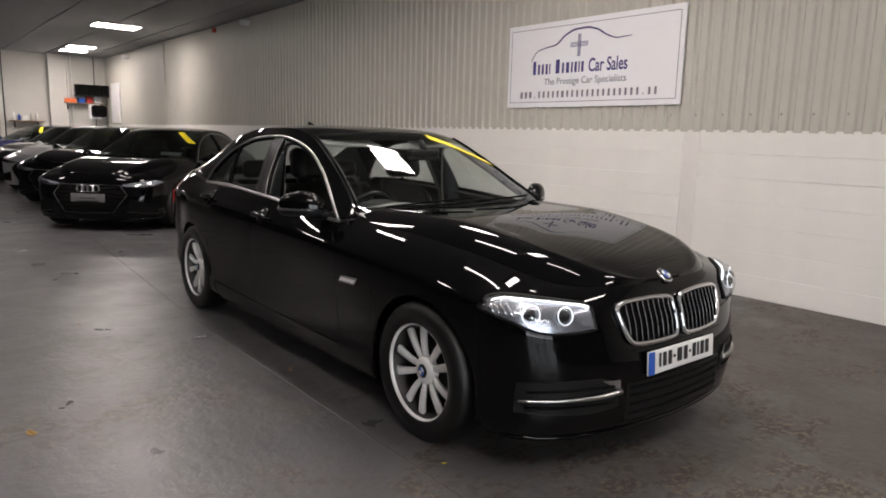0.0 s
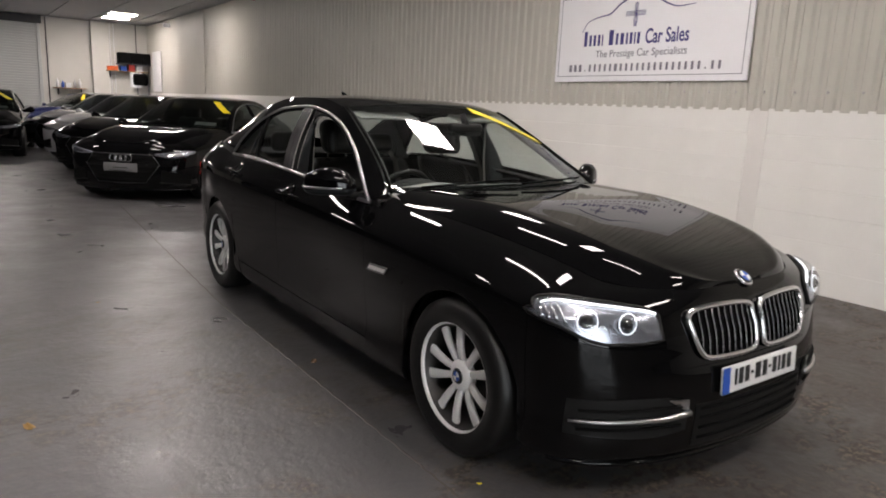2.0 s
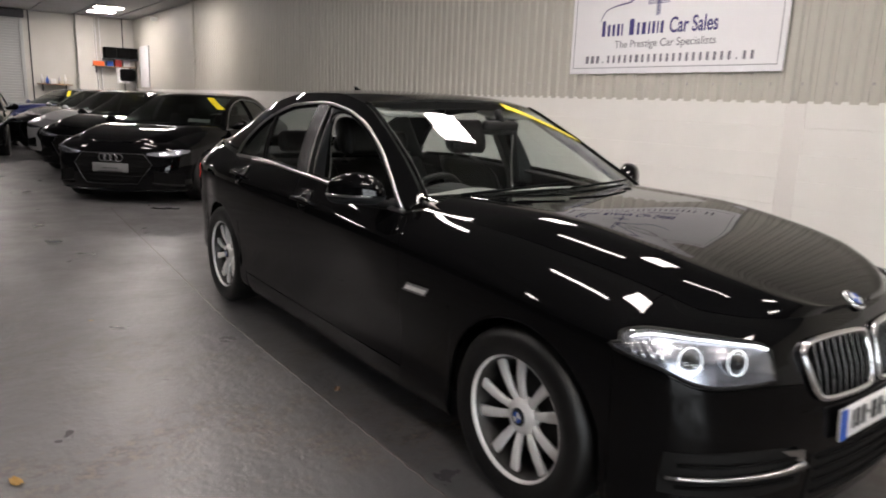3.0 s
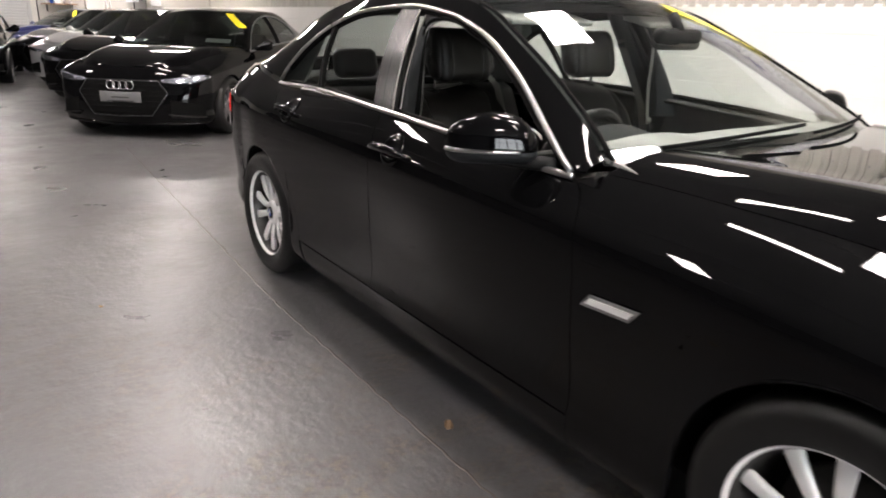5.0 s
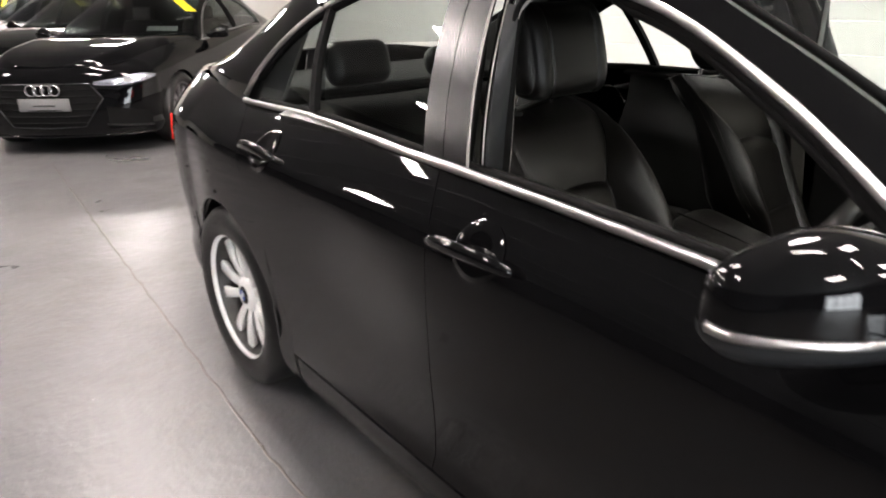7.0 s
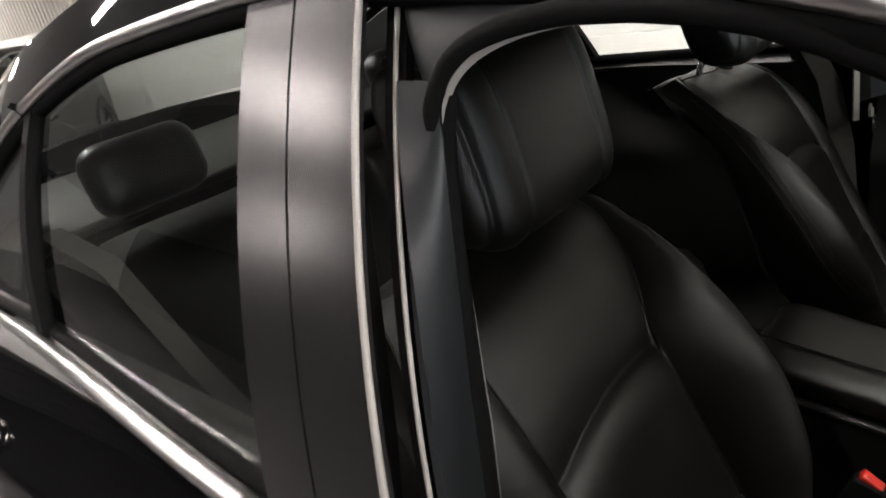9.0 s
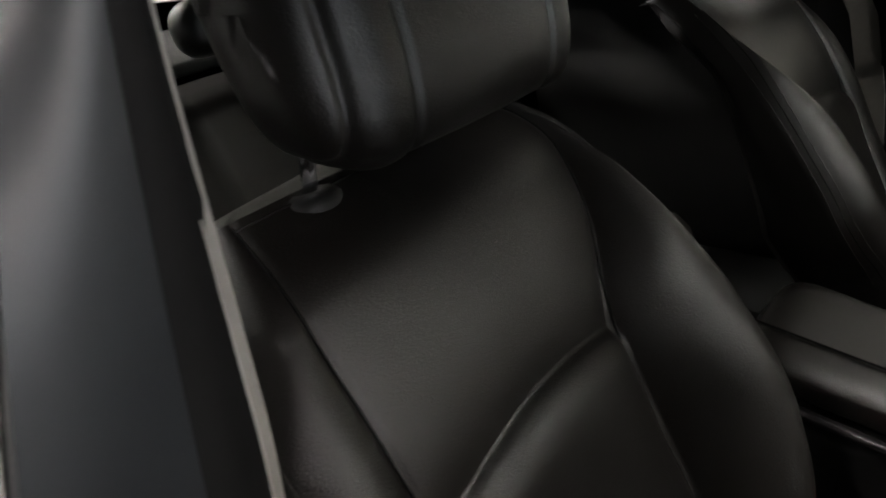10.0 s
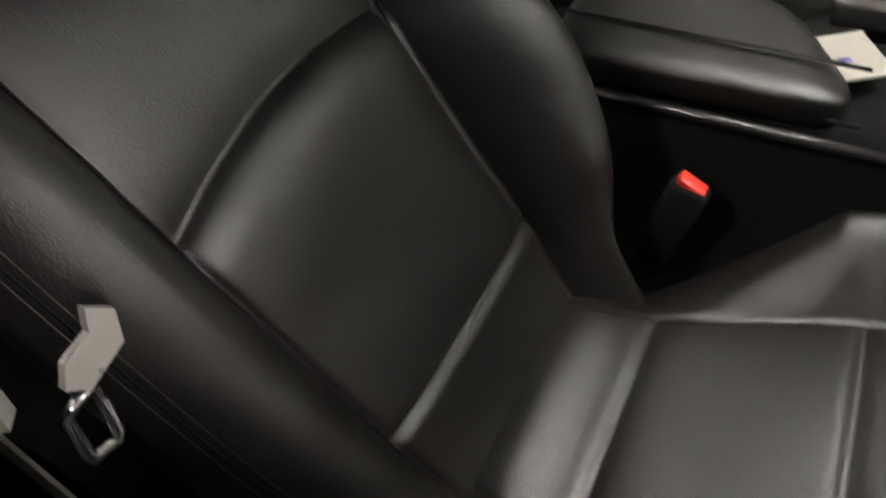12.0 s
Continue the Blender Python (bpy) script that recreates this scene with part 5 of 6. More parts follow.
def seat_face(y, z):
    """Front of the seat back at y across (door side negative) and height z: how far it stands out from the middle line."""
    inner = y > 0
    p = PANEL_IN(z) if inner else PANEL_OUT(z)
    h = HALF_IN(z) if inner else HALF_OUT(z)
    d = BOLSTER_IN(z) if inner else BOLSTER_OUT(z)
    w = abs(y)
    off = -0.0035 * math.exp(-((w - p) / 0.0035) ** 2)
    if w < p:
        k = w / p
        off += 0.007 * (1 - k ** 4)
        g = z - (0.858 + 0.018 * (1 - k * k) + 0.010 * y / p)
        if g > 0:
            off -= 0.010 * math.exp(-g / 0.030)
        else:
            off += (-0.010 + 0.021 * (1 - math.exp(g / 0.022))) * math.exp(g / 0.080)
        g = z - 0.657
        if g < 0:
            off += (0.009 * (1 - math.exp(g / 0.004)) - 0.004) * math.exp(g / 0.030)
        else:
            off -= 0.004 * math.exp(-g / 0.006)
    else:
        t = min((w - p) / max(h - p, 0.01), 1.0)
        c = 0.62 if inner else 0.32
        if t < c:
            off += d * math.sin(math.pi / 2 * t / c) ** (1.0 if inner else 1.15)
        else:
            off += d - (d * 0.35 + (0.018 if inner else 0.034)) * ((t - c) / (1 - c)) ** (2.2 if inner else 1.7)
        if not inner:
            off -= 0.030 * min(max((z - 0.92) / 0.07, 0.0), 1.0) ** 1.5 * t ** 1.5
    return off


def seat_back(a, b):
    """Front seat back, a across from the door side and b from the base up; its middle at y = 0, x and z as in the car."""
    u = 2 * a - 1
    au = abs(u)
    z = 0.45 + 0.60 * b
    p, h = (PANEL_IN(z), HALF_IN(z)) if u > 0 else (PANEL_OUT(z), HALF_OUT(z))
    if au < 0.45:
        w, back = p * au / 0.45, 0.0
    elif au < 0.86:
        w, back = p + (h - p) * (au - 0.45) / 0.41, 0.0
    else:
        k = (au - 0.86) / 0.14
        w, back = h + 0.010 * math.sin(math.pi * k * 0.8) - 0.020 * k, (0.125 - 0.075 * min(max((z - 0.75) / 0.28, 0), 1)) * k ** 1.2
    y = math.copysign(w, u)
    off = seat_face(math.copysign(min(w, h), u), z) - back
    roll = max((b - 0.915) / 0.085, 0)
    return Vector((SEAT_LINE(z) + 0.88 * off - 0.030 * roll ** 2.0, y * (1 - 0.06 * roll ** 3), z + 0.47 * off - 0.004 * roll ** 2 + 0.024 * min(roll, 1) * max(min(y / 0.15, 1), 0)))


def on_seat(y, z, lift=0.0):
    off = seat_face(y, z) + lift
    roll = max(((z - 0.45) / 0.60 - 0.915) / 0.085, 0)
    return Vector((SEAT_LINE(z) + 0.88 * off - 0.030 * roll ** 2.0, y * (1 - 0.06 * roll ** 3), z + 0.47 * off - 0.004 * roll ** 2 + 0.024 * min(roll, 1) * max(min(y / 0.15, 1), 0)))


CUSHION_PANEL = smooth_curve((-1.76, 0.095), (-1.69, 0.102), (-1.60, 0.120), (-1.435, 0.165), (-1.25, 0.185), (-1.10, 0.185))
CUSHION_TOP = smooth_curve((-1.80, 0.560), (-1.72, 0.580), (-1.67, 0.586), (-1.62, 0.578), (-1.55, 0.576), (-1.43, 0.582), (-1.30, 0.590), (-1.18, 0.580), (-1.12, 0.545), (-1.09, 0.49))


def cushion(a, b):
    """Seat cushion: a across, b from the back to the front."""
    u = 2 * a - 1
    au = abs(u)
    x = -1.76 + 0.665 * b
    p = CUSHION_PANEL(x)
    rise = min(1.0, max(0.0, (x + 1.63) / 0.16))
    h = 0.215 + 0.060 * rise
    z = CUSHION_TOP(x)
    if au < 0.5:
        w = p * au / 0.5
        for xs in (-1.603, -1.436):
            d = x - xs
            z -= 0.0045 * math.exp(-((d / 0.006) ** 2 if d < 0 else d / 0.012))
        z += 0.006 * (1 - (w / p) ** 4)
    else:
        k = (au - 0.5) / 0.5
        t = min(k / 0.75, 1.0)
        w = p + (h - p) * t
        z += 0.062 * rise * math.sin(math.pi * min(t * 0.62 / 0.5, 1.0) * 0.62) ** 1.3 - 0.055 * max((t - 0.62) / 0.38, 0) ** 2 - 0.07 * (1 - rise) * t
        z -= 0.004 * math.exp(-((w - p) / 0.004) ** 2)
        if k > 0.75:
            q = (k - 0.75) / 0.25
            z -= 0.10 * q
            w += 0.008 * math.sin(math.pi * q)
    return Vector((x, math.copysign(w, u), z))


def front_seat(yc, xc, label):
    t = thing("car_seat", label, "car seat", "front seats", pose(xc, yc, 0) @ Matrix.Diagonal((1, 1 if yc < 0 else -1, 1, 1)))
    part("backrest", grid(seat_back, 190, 240, (-2.2, 0, 0.6)), M_LEATHER, t, "black leather backrest with seams")

    def rear(a, b):
        e = seat_back(0.0, b).lerp(seat_back(1.0, b), a)
        u = 2 * a - 1
        depth = 0.05 * (1 - u * u) ** 0.6 * (1 - 0.5 * b) * (1 - max((b - 0.93) / 0.07, 0) ** 2)
        return Vector((e.x - 0.8 * depth, e.y, e.z - 0.6 * depth))
    part("backrest_shell", grid(rear, 20, 30, (-1.7, 0, 0.7)), M_LEATHER, t)
    top = lambda a, b: seat_back(a, 1.0).lerp(seat_back(0, 1.0).lerp(seat_back(1, 1.0), a), b) + Vector((-0.02 * b, 0, 0.004 * math.sin(math.pi * b)))
    part("backrest_top", grid(top, 60, 8, (-1.9, 0, 0.8)), M_LEATHER, t)
    part("cushion", grid(cushion, 120, 200, (-1.4, 0, 0.2)), M_LEATHER, t, "black leather seat cushion")
    part("seat_base", box(-1.42, 0, 0.44, 0.52, 0.42, 0.13, 0.03), M_TRIM, t)
    # seams beside the middle panel and the double stitching along the bolsters
    for sg, panel in ((-1, PANEL_OUT), (1, PANEL_IN)):
        part("seam", tube([on_seat(sg * panel(z), z, 0.0012) for z in np.linspace(0.60, 1.048, 80)], 0.0011, 6), M_GAP, t)
        half = HALF_OUT if sg < 0 else HALF_IN
        inset = 0.017 if sg < 0 else 0.006
        for dy in (0.0, 0.0045, 0.009):
            pts = [on_seat(sg * (half(z) - inset + dy - 0.0045), z, 0.0002 if dy != 0.0045 else 0.0) for z in np.linspace(0.64, 1.03, 90)]
            part("stitched_seam", tube(pts, 0.0007 if dy != 0.0045 else 0.0008, 6), M_GAP if dy == 0.0045 else M_LEATHER, t)
    part("seam", tube([on_seat(y, 1.046, 0.0012) for y in np.linspace(-PANEL_OUT(1.046), PANEL_IN(1.046), 40)], 0.0011, 6), M_GAP, t)

    # headrest on two posts
    def head(a, b):
        q, w = 2 * math.pi * b, 2 * a - 1
        end = max(0.0, 1 - abs(w) ** 5) ** 0.5
        tip = max(0.0, 1 - abs(w) ** 10) ** 0.45
        c, s_ = math.cos(q), math.sin(q)
        c, s_ = math.copysign(abs(c) ** 0.62, c), math.copysign(abs(s_) ** 0.62, s_)
        x = -1.938 + 0.060 * c * (0.45 * tip + 0.55 * end) - 0.022 * s_ - 0.016 * w * w
        z = 1.194 + 0.107 * s_ * (0.75 * tip + 0.25 * end)
        yy = 0.152 * math.copysign(abs(w) ** 0.85, w)
        g = -0.004 * math.exp(-((abs(yy) - 0.078) / 0.003) ** 2) - 0.005 * math.exp(-((abs(yy) - 0.125) / 0.004) ** 2)
        g += 0.004 * math.exp(-((abs(yy) - 0.100) / 0.018) ** 2)
        return Vector((x + g * c, yy + 0.036, z + g * s_))
    bm = grid(head, 120, 48)
    bmesh.ops.remove_doubles(bm, verts=bm.verts[:], dist=1e-4)
    bmesh.ops.recalc_face_normals(bm, faces=bm.faces[:])
    h = part("headrest", bm, M_LEATHER, t, "black leather headrest")
    for dy in (-0.049, 0.082):
        part("headrest_post", tube([(-2.016, dy, 0.98), (-1.975, dy, 1.15)], 0.0065, 10), M_CHROME, h, "chrome headrest post")
        ring = lathe([(0.009, 0.009), (0.012, 0.011), (0.022, 0.009), (0.0275, 0.004), (0.0285, -0.002), (0.0285, -0.03)], 32, "z")
        bmesh.ops.transform(ring, matrix=pose(-2.004, dy, 1.037, 0, -8, 0), verts=ring.verts)
        part("post_collar", ring, M_PLASTIC, h, "black post collar")
    return t


front_seat(-SEAT_Y, 0.0, "black leather driver seat with chrome headrest posts")
front_seat(SEAT_Y, -0.02, "black leather passenger seat with chrome headrest posts")


def rear_bench():
    t = thing("rear_bench", "black leather rear bench with two outer headrests", "car seat")
    def back(a, b):
        u = 2 * a - 1
        z = 0.50 + 0.50 * b
        x = -2.62 - 0.24 * b - 0.06 * max((b - 0.85) / 0.15, 0) ** 2
        f = 0.03 * math.cos(3 * math.pi * u) * (1 - b * 0.5) - 0.01 * sum(math.exp(-((abs(u) - k) / 0.012) ** 2) for k in (0.2, 0.8))
        return Vector((x - f * 0.8, 0.66 * u, z - 0.02 * max((b - 0.85) / 0.15, 0) ** 2))
    part("bench_back", grid(back, 60, 24, (-3, 0, 0.6)), M_LEATHER, t)
    part("bench_cushion", grid(lambda a, b: Vector((-2.62 + 0.50 * b, 0.66 * (2 * a - 1), 0.52 + 0.03 * math.cos(3 * math.pi * (2 * a - 1)) + 0.02 * b - 0.12 * max((b - 0.85) / 0.15, 0) ** 2)), 40, 14, (-2.4, 0, 0.2)), M_LEATHER, t)
    for y, w, h in ((-0.40, 0.123, 0.075), (0.40, 0.123, 0.075), (0, 0.10, 0.055)):
        part("rear_headrest", box(-2.86, y, 1.030 + h, 0.10, 2 * w, 2 * h, 0.047, 6, m=pose(0, 0, 0, 0, -14, 0)), M_LEATHER, t, "black leather rear headrest")


rear_bench()


def strap(pts, w, mat, name, parent, label=""):
    bm = bmesh.new()
    rows = []
    for i, (p, side) in enumerate(pts):
        p, side = Vector(p), Vector(side).normalized() * w / 2
        rows.append((bm.verts.new(p - side), bm.verts.new(p + side)))
    for a, b in zip(rows, rows[1:]):
        bm.faces.new([a[0], b[0], b[1], a[1]])
    return part(name, bm, mat, parent, label, solid=0.0025)


for sg in (-1, 1):
    belt = thing("seat_belt", "grey webbing seat belt with metal tongue on the middle pillar", "seat belt", "seat belts")
    y = 0.715 * sg
    strap([((-1.97, 0.62 * sg, 1.26), (1, 0, 0.2)), ((-1.93, 0.68 * sg, 1.10), (1, 0, 0.1)), ((-1.86, 0.70 * sg, 0.95), (1, 0, 0)), ((-1.83, 0.705 * sg, 0.80), (1, 0, 0)), ((-1.80, 0.715 * sg, 0.45), (1, 0, 0))], 0.046, M_BELT, "webbing", belt)
    # pale tongue body folded from sheet, and its metal loop
    outline = [(0.651, 0.909), (0.641, 0.898), (0.647, 0.881), (0.659, 0.878), (0.671, 0.875), (0.679, 0.885), (0.672, 0.895), (0.656, 0.898), (0.654, 0.903)]
    bm = bmesh.new()
    bm.faces.new([bm.verts.new((-1.766, y * sg, z)) for y, z in outline])
    part("belt_tongue", bm, M_SEAL, belt, "pale belt tongue", smooth=False, solid=0.005)
    loop = [(0.669, 0.872), (0.671, 0.858), (0.674, 0.842), (0.677, 0.838), (0.690, 0.842), (0.690, 0.848), (0.686, 0.870), (0.679, 0.872)]
    part("tongue_loop", tube([(-1.766, y * sg, z) for y, z in loop], 0.0038, 8, closed=True, flat=0.7, up=(1, 0, 0)), M_CHROME, belt, "bright metal tongue loop")
    part("tongue_loop", tube([(-1.766, 0.669 * sg, 0.872), (-1.763, 0.662 * sg, 0.880)], 0.0034, 8, flat=0.8, up=(1, 0, 0)), M_CHROME, belt, "bright metal loop neck")
    part("belt_guide", box(-1.965, 0.635 * sg, 1.27, 0.06, 0.02, 0.09, 0.008), M_TRIM, belt)
    buckle = thing("belt_buckle", "seat belt buckle with red button, body blackened for shade", "buckle", "belt buckles")
    # body coloured near-black, as it sits in shade; only the button shows
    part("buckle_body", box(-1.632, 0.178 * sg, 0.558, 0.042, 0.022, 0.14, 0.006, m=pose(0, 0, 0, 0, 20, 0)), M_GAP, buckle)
    part("release_button", box(-1.609, 0.176 * sg, 0.621, 0.032, 0.018, 0.014, 0.003, m=pose(0, 0, 0, 0, 35, 0)), M_RED, buckle, "red release button")
for sg in (-1, 1):
    belt = thing("rear_belt", "grey webbing rear seat belt against the bench", "seat belt", "seat belts")
    strap([((-2.98, 0.58 * sg, 1.03), (0, 1, 0)), ((-2.83, 0.55 * sg, 0.96), (0, 1, 0.2)), ((-2.70, 0.52 * sg, 0.75), (0.2, 1, 0)), ((-2.58, 0.48 * sg, 0.56), (0.2, 1, 0))], 0.046, M_BELT, "webbing", belt)

# dashboard
def dash(a, b):
    y = -0.74 + 1.48 * a
    hump = 0.028 * math.exp(-((y + 0.38) / 0.16) ** 2) + 0.010 * math.exp(-((y - 0.1) / 0.3) ** 2)
    q = b
    x = -0.66 - 0.42 * min(q / 0.6, 1) - 0.03 * max((q - 0.6) / 0.4, 0)
    z = 0.955 + 0.03 * math.sin(math.pi * min(q / 0.6, 1)) + hump * math.sin(math.pi * min(q / 0.62, 1)) - 0.36 * max((q - 0.6) / 0.4, 0) ** 1.3
    return Vector((x, y, z))


part("dashboard", grid(dash, 40, 30), M_DASH, bmw, "pale mottled dashboard", solid=0.01)
wheel_m = pose(-1.235, -0.385, 0.875, 0, -66, 0)
bm = tube([(0.185 * math.cos(q), 0.185 * math.sin(q), 0) for q in np.linspace(0, 2 * math.pi, 49)[:-1]], 0.016, 10, closed=True)
bmesh.ops.transform(bm, matrix=wheel_m, verts=bm.verts)
sw = part("steering_wheel", bm, M_LEATHER, bmw, "black leather steering wheel")
bm = box(0, 0, -0.025, 0.15, 0.15, 0.05, 0.03, 3)
for q in (0.0, math.pi, -math.pi / 2):
    a = Vector((0, 0.17, 0)) if q == 0.0 else (Vector((0, -0.17, 0)) if q == math.pi else Vector((-0.17, 0, 0)))
    tube([(0, 0, -0.02), a], 0.016, 8, flat=0.5, bm=bm)
bmesh.ops.transform(bm, matrix=wheel_m, verts=bm.verts)
part("wheel_hub", bm, M_TRIM, sw)
part("steering_column", tube([(-1.22, -0.385, 0.87), (-0.95, -0.385, 0.76)], 0.045, 12), M_TRIM, bmw)
part("instrument_hood", grid(lambda a, b: Vector((-1.10 + 0.12 * b, -0.385 + 0.19 * math.cos(math.pi * a), 0.94 + 0.075 * math.sin(math.pi * a) * (1 - 0.3 * b))), 16, 4), M_TRIM, bmw, solid=0.012)

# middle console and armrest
# near-black sides carry the deep shade between console and seats
con = part("centre_console", box(-1.32, 0, 0.475, 1.15, 0.20, 0.33, 0.03, 3, m=pose(0, 0, 0, 0, 3, 0)), M_GAP, bmw, "centre console coloured near-black for the shade beside the seats")
def arm(a, b):
    q = 2 * math.pi * b
    c, s_ = math.cos(q), math.sin(q)
    c, s_ = math.copysign(abs(c) ** 0.45, c), math.copysign(abs(s_) ** 0.45, s_)
    e = max(0.0, 1 - abs(2 * a - 1) ** 8) ** 0.5
    y = 0.103 * c * e
    return Vector((-1.80 + (0.290 - 0.50 * y) * a, y, 0.713 + 0.026 * s_ * e - 0.050 * a - (1.6 if y < -0.045 else 0.25) * max(0, s_) * (min(y + 0.045, 0) ** 2 if y < -0.045 else y * y)))
bm = grid(arm, 24, 40)
bmesh.ops.remove_doubles(bm, verts=bm.verts[:], dist=1e-4)
bmesh.ops.recalc_face_normals(bm, faces=bm.faces[:])
part("armrest", bm, M_LEATHER, con, "black leather armrest")
for y, r, mat in ((-0.047, 0.0019, M_GAP), (-0.0505, 0.0009, M_LEATHER), (-0.0965, 0.0022, M_GAP)):
    z0 = 0.7385 if y > -0.09 else 0.706
    part("armrest_seam", tube([(-1.79, y, z0), (-1.62, y, z0 - 0.026), (-1.475, y, z0 - 0.0485)], r, 6), mat, con)
part("console_rail", tube([(-1.80, -0.104, 0.682), (-1.62, -0.105, 0.656), (-1.44, -0.106, 0.630)], 0.007, 8), M_PIANO, con)
turn = pose(-1.372, 0.116, 0.672, 0, 0, -14)
for k, (lx, ly, z, mat) in enumerate(((0.29, 0.104, 0.0, M_SATIN), (0.272, 0.090, 0.003, M_PIANO), (0.256, 0.078, 0.006, M_SATIN), (0.24, 0.066, 0.009, M_PIANO))):
    part(("gear_surround", "surround_groove", "inner_rim", "gear_plate")[k], box(0, 0, z, lx, ly, 0.034, 0.004, m=turn), mat, con, "pale metal gear surround" if k == 0 else "")
part("gear_lever", tube([(-1.30, 0.11, 0.68), (-1.305, 0.11, 0.73), (-1.31, 0.11, 0.775)], lambda u: 0.018 + 0.008 * u, 10), M_PIANO, con)
paper = part("paper_slip", box(0, 0, 0, 0.050, 0.090, 0.002, m=pose(-1.494, 0.008, 0.6725, 0, 0, 26)), material("paper", (0.22, 0.205, 0.18), 0.8, 0, 0.06, 40), None, smooth=False)
part("printed_mark", box(0, 0, 0.0016, 0.012, 0.008, 0.0006, m=pose(-1.500, -0.006, 0.6725, 0, 0, 26)), M_PURPLE, paper)
tagged(paper, "small white paper slip lying on the console", "paper")
# rear-view mirror
rv = part("rear_view_mirror", box(-1.17, 0.0, 1.285, 0.05, 0.24, 0.075, 0.022, 4, m=pose(0, 0, 0, 0, 8, 0)), M_TRIM, bmw, "black rear-view mirror")
part("mirror_stem", tube([(-1.16, 0, 1.31), (-1.20, 0, 1.37)], 0.02, 8), M_TRIM, rv)
part("sun_visor", box(-1.50, -0.36, 1.345, 0.15, 0.40, 0.018, 0.008, m=pose(0, 0, 0, 0, 12, 0)), M_DASH, bmw, "grey cloth sun visor")
part("sun_visor", box(-1.50, 0.36, 1.345, 0.15, 0.40, 0.018, 0.008, m=pose(0, 0, 0, 0, 12, 0)), M_DASH, bmw, "grey cloth sun visor")

# ---- the parked cars ----
def parked_template():
    t = thing("parked_car", "glossy black fastback car with wide hexagonal grille", "car", "parked cars")
    for sg in (-1, 1):
        part("body_side", S.panel(S.smin() + 0.001, lambda v: CUT_NOSE(v), sg, 110, 20), M_BLACK, t, solid=0.004)
        x0, x1 = -3.62, -0.80

        def rail_fn(a, b, sg=sg):
            x = x0 + (x1 - x0) * a
            lo = S.lower(x, 1).z
            zt = max(S.glass_top(x), lo) if x > -2.99 else lo
            return S.cabin(x, zt + (S.upper(x, 1).z - zt) * b, sg)
        part("roof_rail", grid(rail_fn, 60, 5, (-2, 0, 1.1)), M_BLACK, t, solid=0.004)

        def pane(a, b, sg=sg):
            x = -2.96 + 2.06 * a
            lo = S.lower(x, 1).z
            return S.cabin(x, lo + (max(S.glass_top(x), lo + 0.002) - lo) * b, sg, -0.01)
        part("side_window", grid(pane, 30, 6, (-2, 0, 1.1)), M_DARKGLASS, t)
        part("window_trim", tube([S.cabin(x, S.glass_top(x), sg, 0.005) for x in np.linspace(-2.98, -0.845, 40)], 0.009, 6), M_SATIN, t, "chrome window trim")
        part("window_trim", tube([S.lower(x, sg) + Vector((0, 0.005 * sg, 0.005)) for x in np.linspace(-2.98, -0.835, 40)], 0.009, 6), M_SATIN, t, "chrome window trim")
        part("pillar", grid(lambda a, b, sg=sg: S.cabin(-1.95 + 0.12 * a, 1.0 + 0.37 * b, sg, 0.0), 3, 6, (-2, 0, 1.1)), M_GAP, t, solid=0.01)
        # solid near-black boxes stand in for the shade inside the wheel arches
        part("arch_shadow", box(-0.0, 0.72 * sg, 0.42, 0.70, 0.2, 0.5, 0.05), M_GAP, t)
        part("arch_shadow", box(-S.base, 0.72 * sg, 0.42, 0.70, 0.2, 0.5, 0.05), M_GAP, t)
        # slim headlamp
        lo = smooth_curve((0.42, 0.640), (0.60, 0.628), (0.80, 0.655), (0.87, 0.69))
        hi = smooth_curve((0.42, 0.668), (0.60, 0.690), (0.80, 0.722), (0.87, 0.705))

        def lamp(a, b, off, sg=sg):
            y = 0.43 + 0.435 * (1 - (1 - a) ** 1.4)
            return nose(y * sg, lo(y) + (hi(y) - lo(y)) * b, off)
        h = part("headlamp", grid(lambda a, b: lamp(a, b, 0.004), 14, 5, (0.2, 0, 0.5)), M_REFLECTOR, t, "slim clear headlamp", solid=0.003)
        part("lamp_module", grid(lambda a, b: lamp(0.25 + 0.4 * a, 0.2 + 0.5 * b, 0.008), 6, 3, (0.2, 0, 0.5)), M_CHROME, h, solid=0.003)
        part("lamp_cover", grid(lambda a, b: lamp(a, b, 0.014), 14, 5, (0.2, 0, 0.5)), M_LENS, h)
        part("side_intake", grid(lambda a, b, sg=sg: nose((0.52 + 0.30 * a) * sg, 0.25 + (0.20 - 0.06 * a) * b, 0.004), 8, 4, (0.2, 0, 0.4)), M_GAP, t, "matt black corner intake", solid=0.003)
        part("intake_blade", tube([nose(y * sg, 0.255 + 0.10 * (0.82 - y), 0.012) for y in np.linspace(0.50, 0.82, 8)], 0.008, 6), M_PLASTIC, t)
        wm = tube([(-0.95, 0.84 * sg, 0.96), (-0.97, 0.92 * sg, 0.985), (-1.0, 1.0 * sg, 1.01), (-1.02, 1.05 * sg, 1.01)], lambda u: 0.02 + 0.055 * min(u * 1.6, 1) * (1 if u < 0.95 else 0.7), 12)
        part("wing_mirror", wm, M_BLACK, t, "wing mirror")
    part("front_bumper", grid(bumper_fn, 70, 22, (-0.5, 0, 0.5)), M_BLACK, t, solid=0.004)
    part("bonnet", grid(hood_fn, 36, 30, (-0.2, 0, 0.3)), M_BLACK, t, solid=0.004)
    part("windscreen", grid(screen_at, 14, 14, (-2, 0, 0.8)), M_DARKGLASS, t)
    e1 = lambda k: S.upper(-1.585 - 1.37 * k, 1)
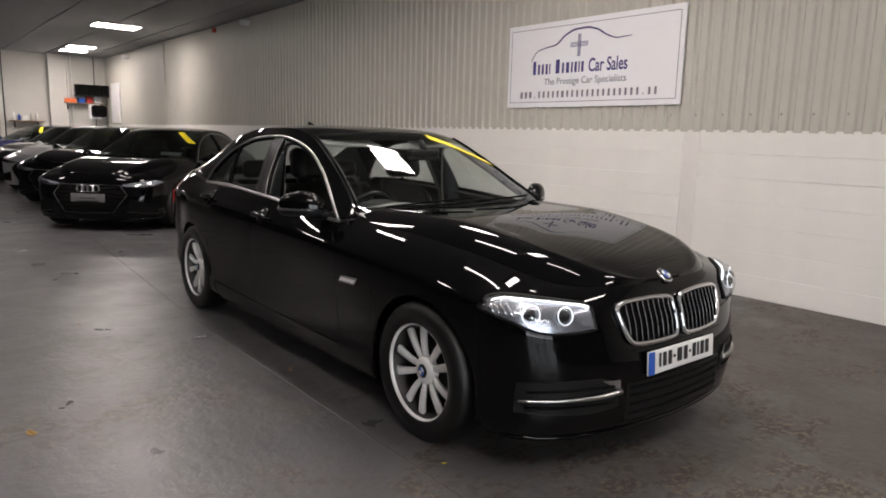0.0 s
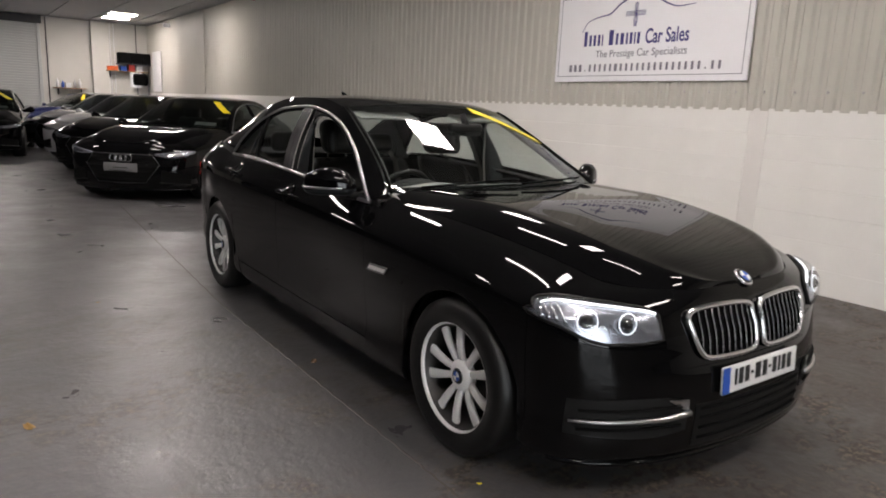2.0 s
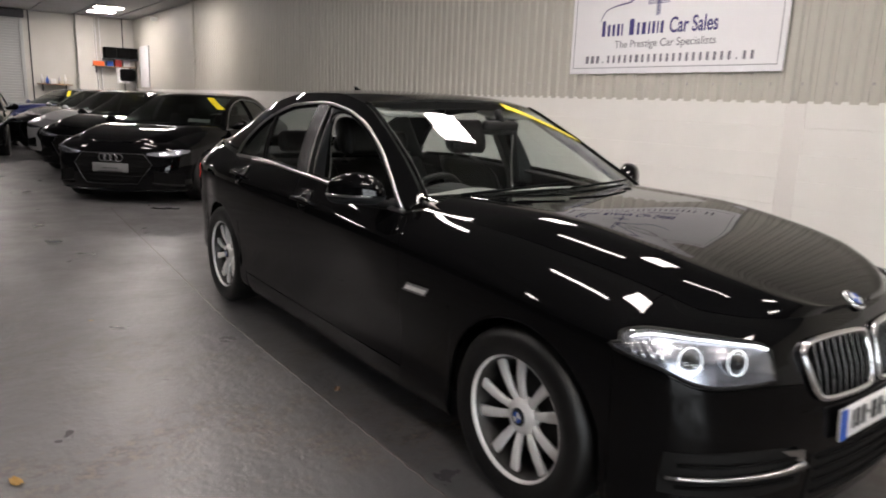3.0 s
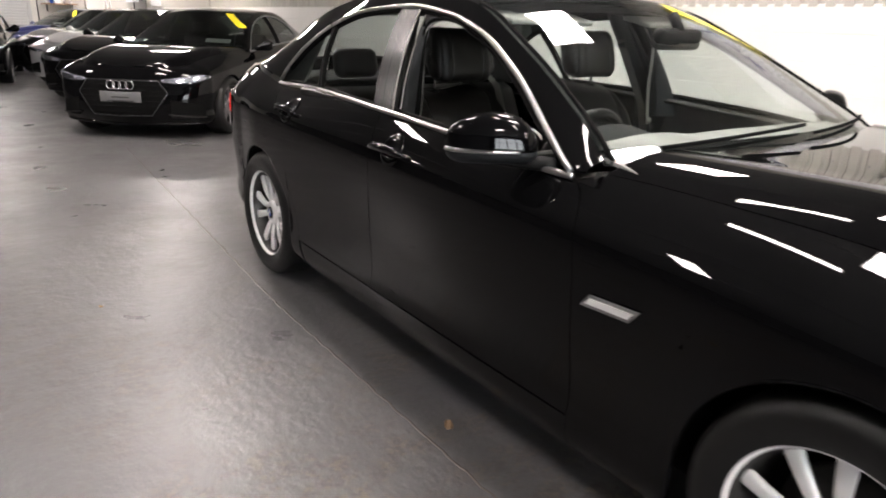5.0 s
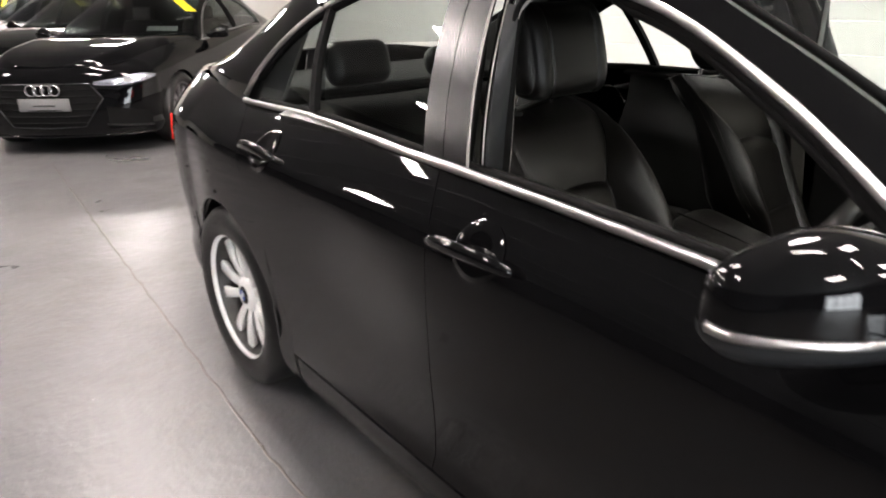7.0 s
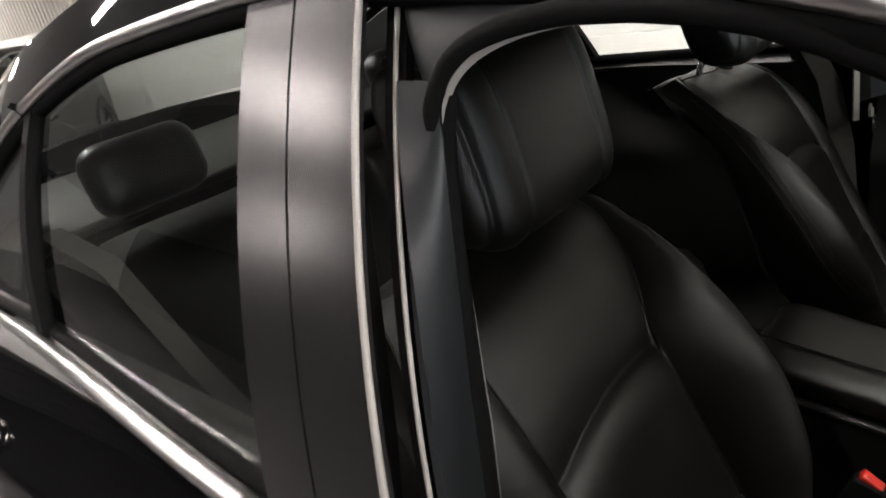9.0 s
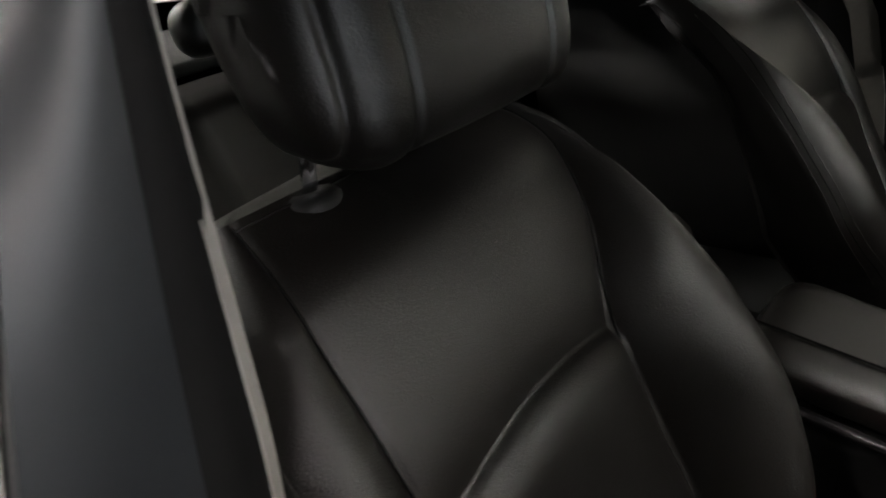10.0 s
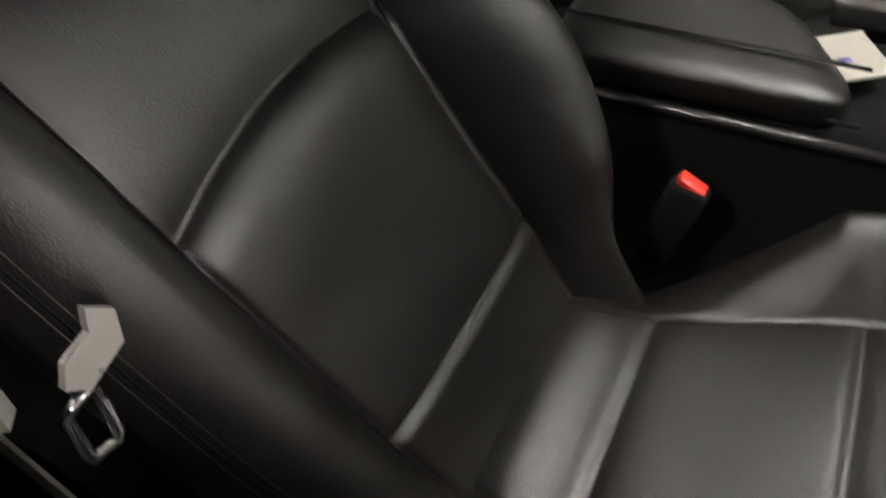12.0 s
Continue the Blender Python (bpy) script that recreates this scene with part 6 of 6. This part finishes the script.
    c1 = lambda k: Vector((-1.44 - 1.53 * k, 0, S.mid(-1.44 - 1.53 * k) + 0.004))
    part("roof", grid(across(e1, c1, 1, 1, 2.8), 20, 16, (-2, 0, 0.8)), M_BLACK, t, solid=0.004)
    e2 = lambda k: S.upper(-2.955 - 0.62 * k, 1)
    c2 = lambda k: Vector((-2.97 - 0.70 * k, 0, S.mid(-2.97) + 0.004 + (1.10 - S.mid(-2.97)) * k))
    part("rear_screen", grid(across(e2, c2, 1, 1), 10, 10, (-2, 0, 0.8)), M_DARKGLASS, t)
    e3 = lambda k: Vector(S.top(-3.58 + (S.smin() + 3.58) * k))
    c3 = lambda k: Vector((-3.67 - 0.31 * k, 0, 1.105 - 0.03 * k))
    part("boot_lid", grid(across(e3, c3, 1, 1), 12, 12, (-3.8, 0, 0.6)), M_BLACK, t, solid=0.004)
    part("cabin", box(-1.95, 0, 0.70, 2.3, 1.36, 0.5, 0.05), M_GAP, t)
    part("dashboard", box(-0.98, 0, 0.93, 0.5, 1.4, 0.12, 0.05, 3), M_TRIM, t)
    for sg in (-1, 1):
        part("front_seat", box(-1.95, 0.37 * sg, 0.85, 0.16, 0.46, 0.55, 0.07, 3, m=pose(0, 0, 0, 0, -22, 0)), M_LEATHER, t)
        part("headrest", box(-2.08, 0.37 * sg, 1.18, 0.10, 0.25, 0.17, 0.04, 3, m=pose(0, 0, 0, 0, -12, 0)), M_LEATHER, t)
    # hexagonal grille
    hexa = [(0.50, 0.52), (0.40, 0.650), (0.0, 0.655), (-0.40, 0.650), (-0.50, 0.52), (-0.33, 0.275), (0.0, 0.265), (0.33, 0.275)]
    pts = []
    for (ya, za), (yb, zb) in zip(hexa, hexa[1:] + hexa[:1]):
        for q in (0, 0.25, 0.5, 0.75):
            pts.append((ya + (yb - ya) * q, za + (zb - za) * q))
    g = part("grille", tube([nose(y, z, 0.012) for y, z in pts], 0.0038, 6, closed=True), M_DARKCHROME, t, "hexagonal grille with dark chrome frame")
    half = smooth_curve((0.27, 0.33), (0.52, 0.49), (0.65, 0.40))
    part("grille_mesh", grid(lambda a, b: nose((2 * a - 1) * half(0.272 + 0.376 * b), 0.272 + 0.376 * b, 0.004), 22, 10, (0.2, 0, 0.4)), M_GAP, g, solid=0.003)
    for k in range(6):
        z = 0.31 + 0.058 * k
        part("grille_bar", tube([nose(y, z, 0.010) for y in np.linspace(-half(z) + 0.02, half(z) - 0.02, 18)], 0.006, 6), M_GAP, g)
    for k in range(4):
        c = nose(-0.105 + 0.07 * k, 0.598, 0.024)
        part("badge_ring", tube([c + Vector((0.0, 0.047 * math.cos(q), 0.047 * math.sin(q))) for q in np.linspace(0, 2 * math.pi, 25)[:-1]], 0.0075, 6, closed=True), M_CHROME, g)
    part("number_plate", box(0.795, 0, 0.475, 0.012, 0.46, 0.115, 0.004), M_GREYPLATE, t, "plain grey plate")
    part("plate_bar", box(0.803, 0, 0.47, 0.002, 0.2, 0.012), M_INK, t)
    part("front_lip", tube([S.side(s, 0.0, -1) + Vector((0.012, 0, 0.006)) for s in np.linspace(0.5, S.smax(), 12)] + [S.side(s, 0.0, 1) + Vector((0.012, 0, 0.006)) for s in np.linspace(S.smax(), 0.5, 12)][1:], 0.014, 6), M_BLACK, t)
    part("screen_sticker", grid(lambda a, b: screen_at(0.93 - 0.42 * a, 0.74 + 0.19 * a + 0.08 * b) + Vector((0.004, 0, 0.004)), 8, 2, (-2, 0, 0.8)), M_YELLOW, t, "yellow film strip on the screen")
    part("price_card", grid(lambda a, b: screen_at(0.10 + 0.10 * a, 0.70 + 0.20 * b) + Vector((-0.01, 0, -0.012)), 2, 2, (-2, 0, 0.8)), M_PLATE, t, "white card behind the screen")
    for x in (0.0, -S.base):
        for sg in (-1, 1):
            wheel(t, x, 0.795 * sg, S.wheel_z, sg, 0.345, 0.25, 0.12, M_DARKALLOY, 10, False)
    part("underbody", box(-1.6, 0, 0.28, 4.3, 1.4, 0.14, 0.02), M_GAP, t)
    return t


M_DARKALLOY = material("grey_alloy", (0.22, 0.22, 0.23), 0.35, 0.7, 0.06, 30)
template = parked_template()
template.matrix_basis = pose(-8.33, -0.14, 0, 0, 0, -42) @ Matrix.Diagonal((1.0, 1.02, 0.97, 1))


def repaint(car, paint):
    for o in car.children_recursive:
        if o.data and o.data.materials and o.data.materials[0] is M_BLACK:
            o.material_slots[0].link = "OBJECT"
            o.material_slots[0].material = paint


for x, y, turn, paint, label in ((-11.85, 0.05, -41, M_BLACK, "glossy black saloon car parked in the row"),
                                 (-14.59, 0.13, -42, M_SILVER, "silver saloon car with wide grille parked in the row"),
                                 (-17.27, 0.10, -44, M_GREYCAR, "dark grey saloon car parked in the row"),
                                 (-21.2, -0.45, -64, M_BLUE, "dark blue car parked near the back wall"),
                                 (-15.5, -2.05, -8, M_BLACK, "black car with yellow screen strip parked across the aisle")):
    c = copy_thing(template, pose(x, y, 0, 0, 0, turn))
    tagged(c, label)
    repaint(c, paint)
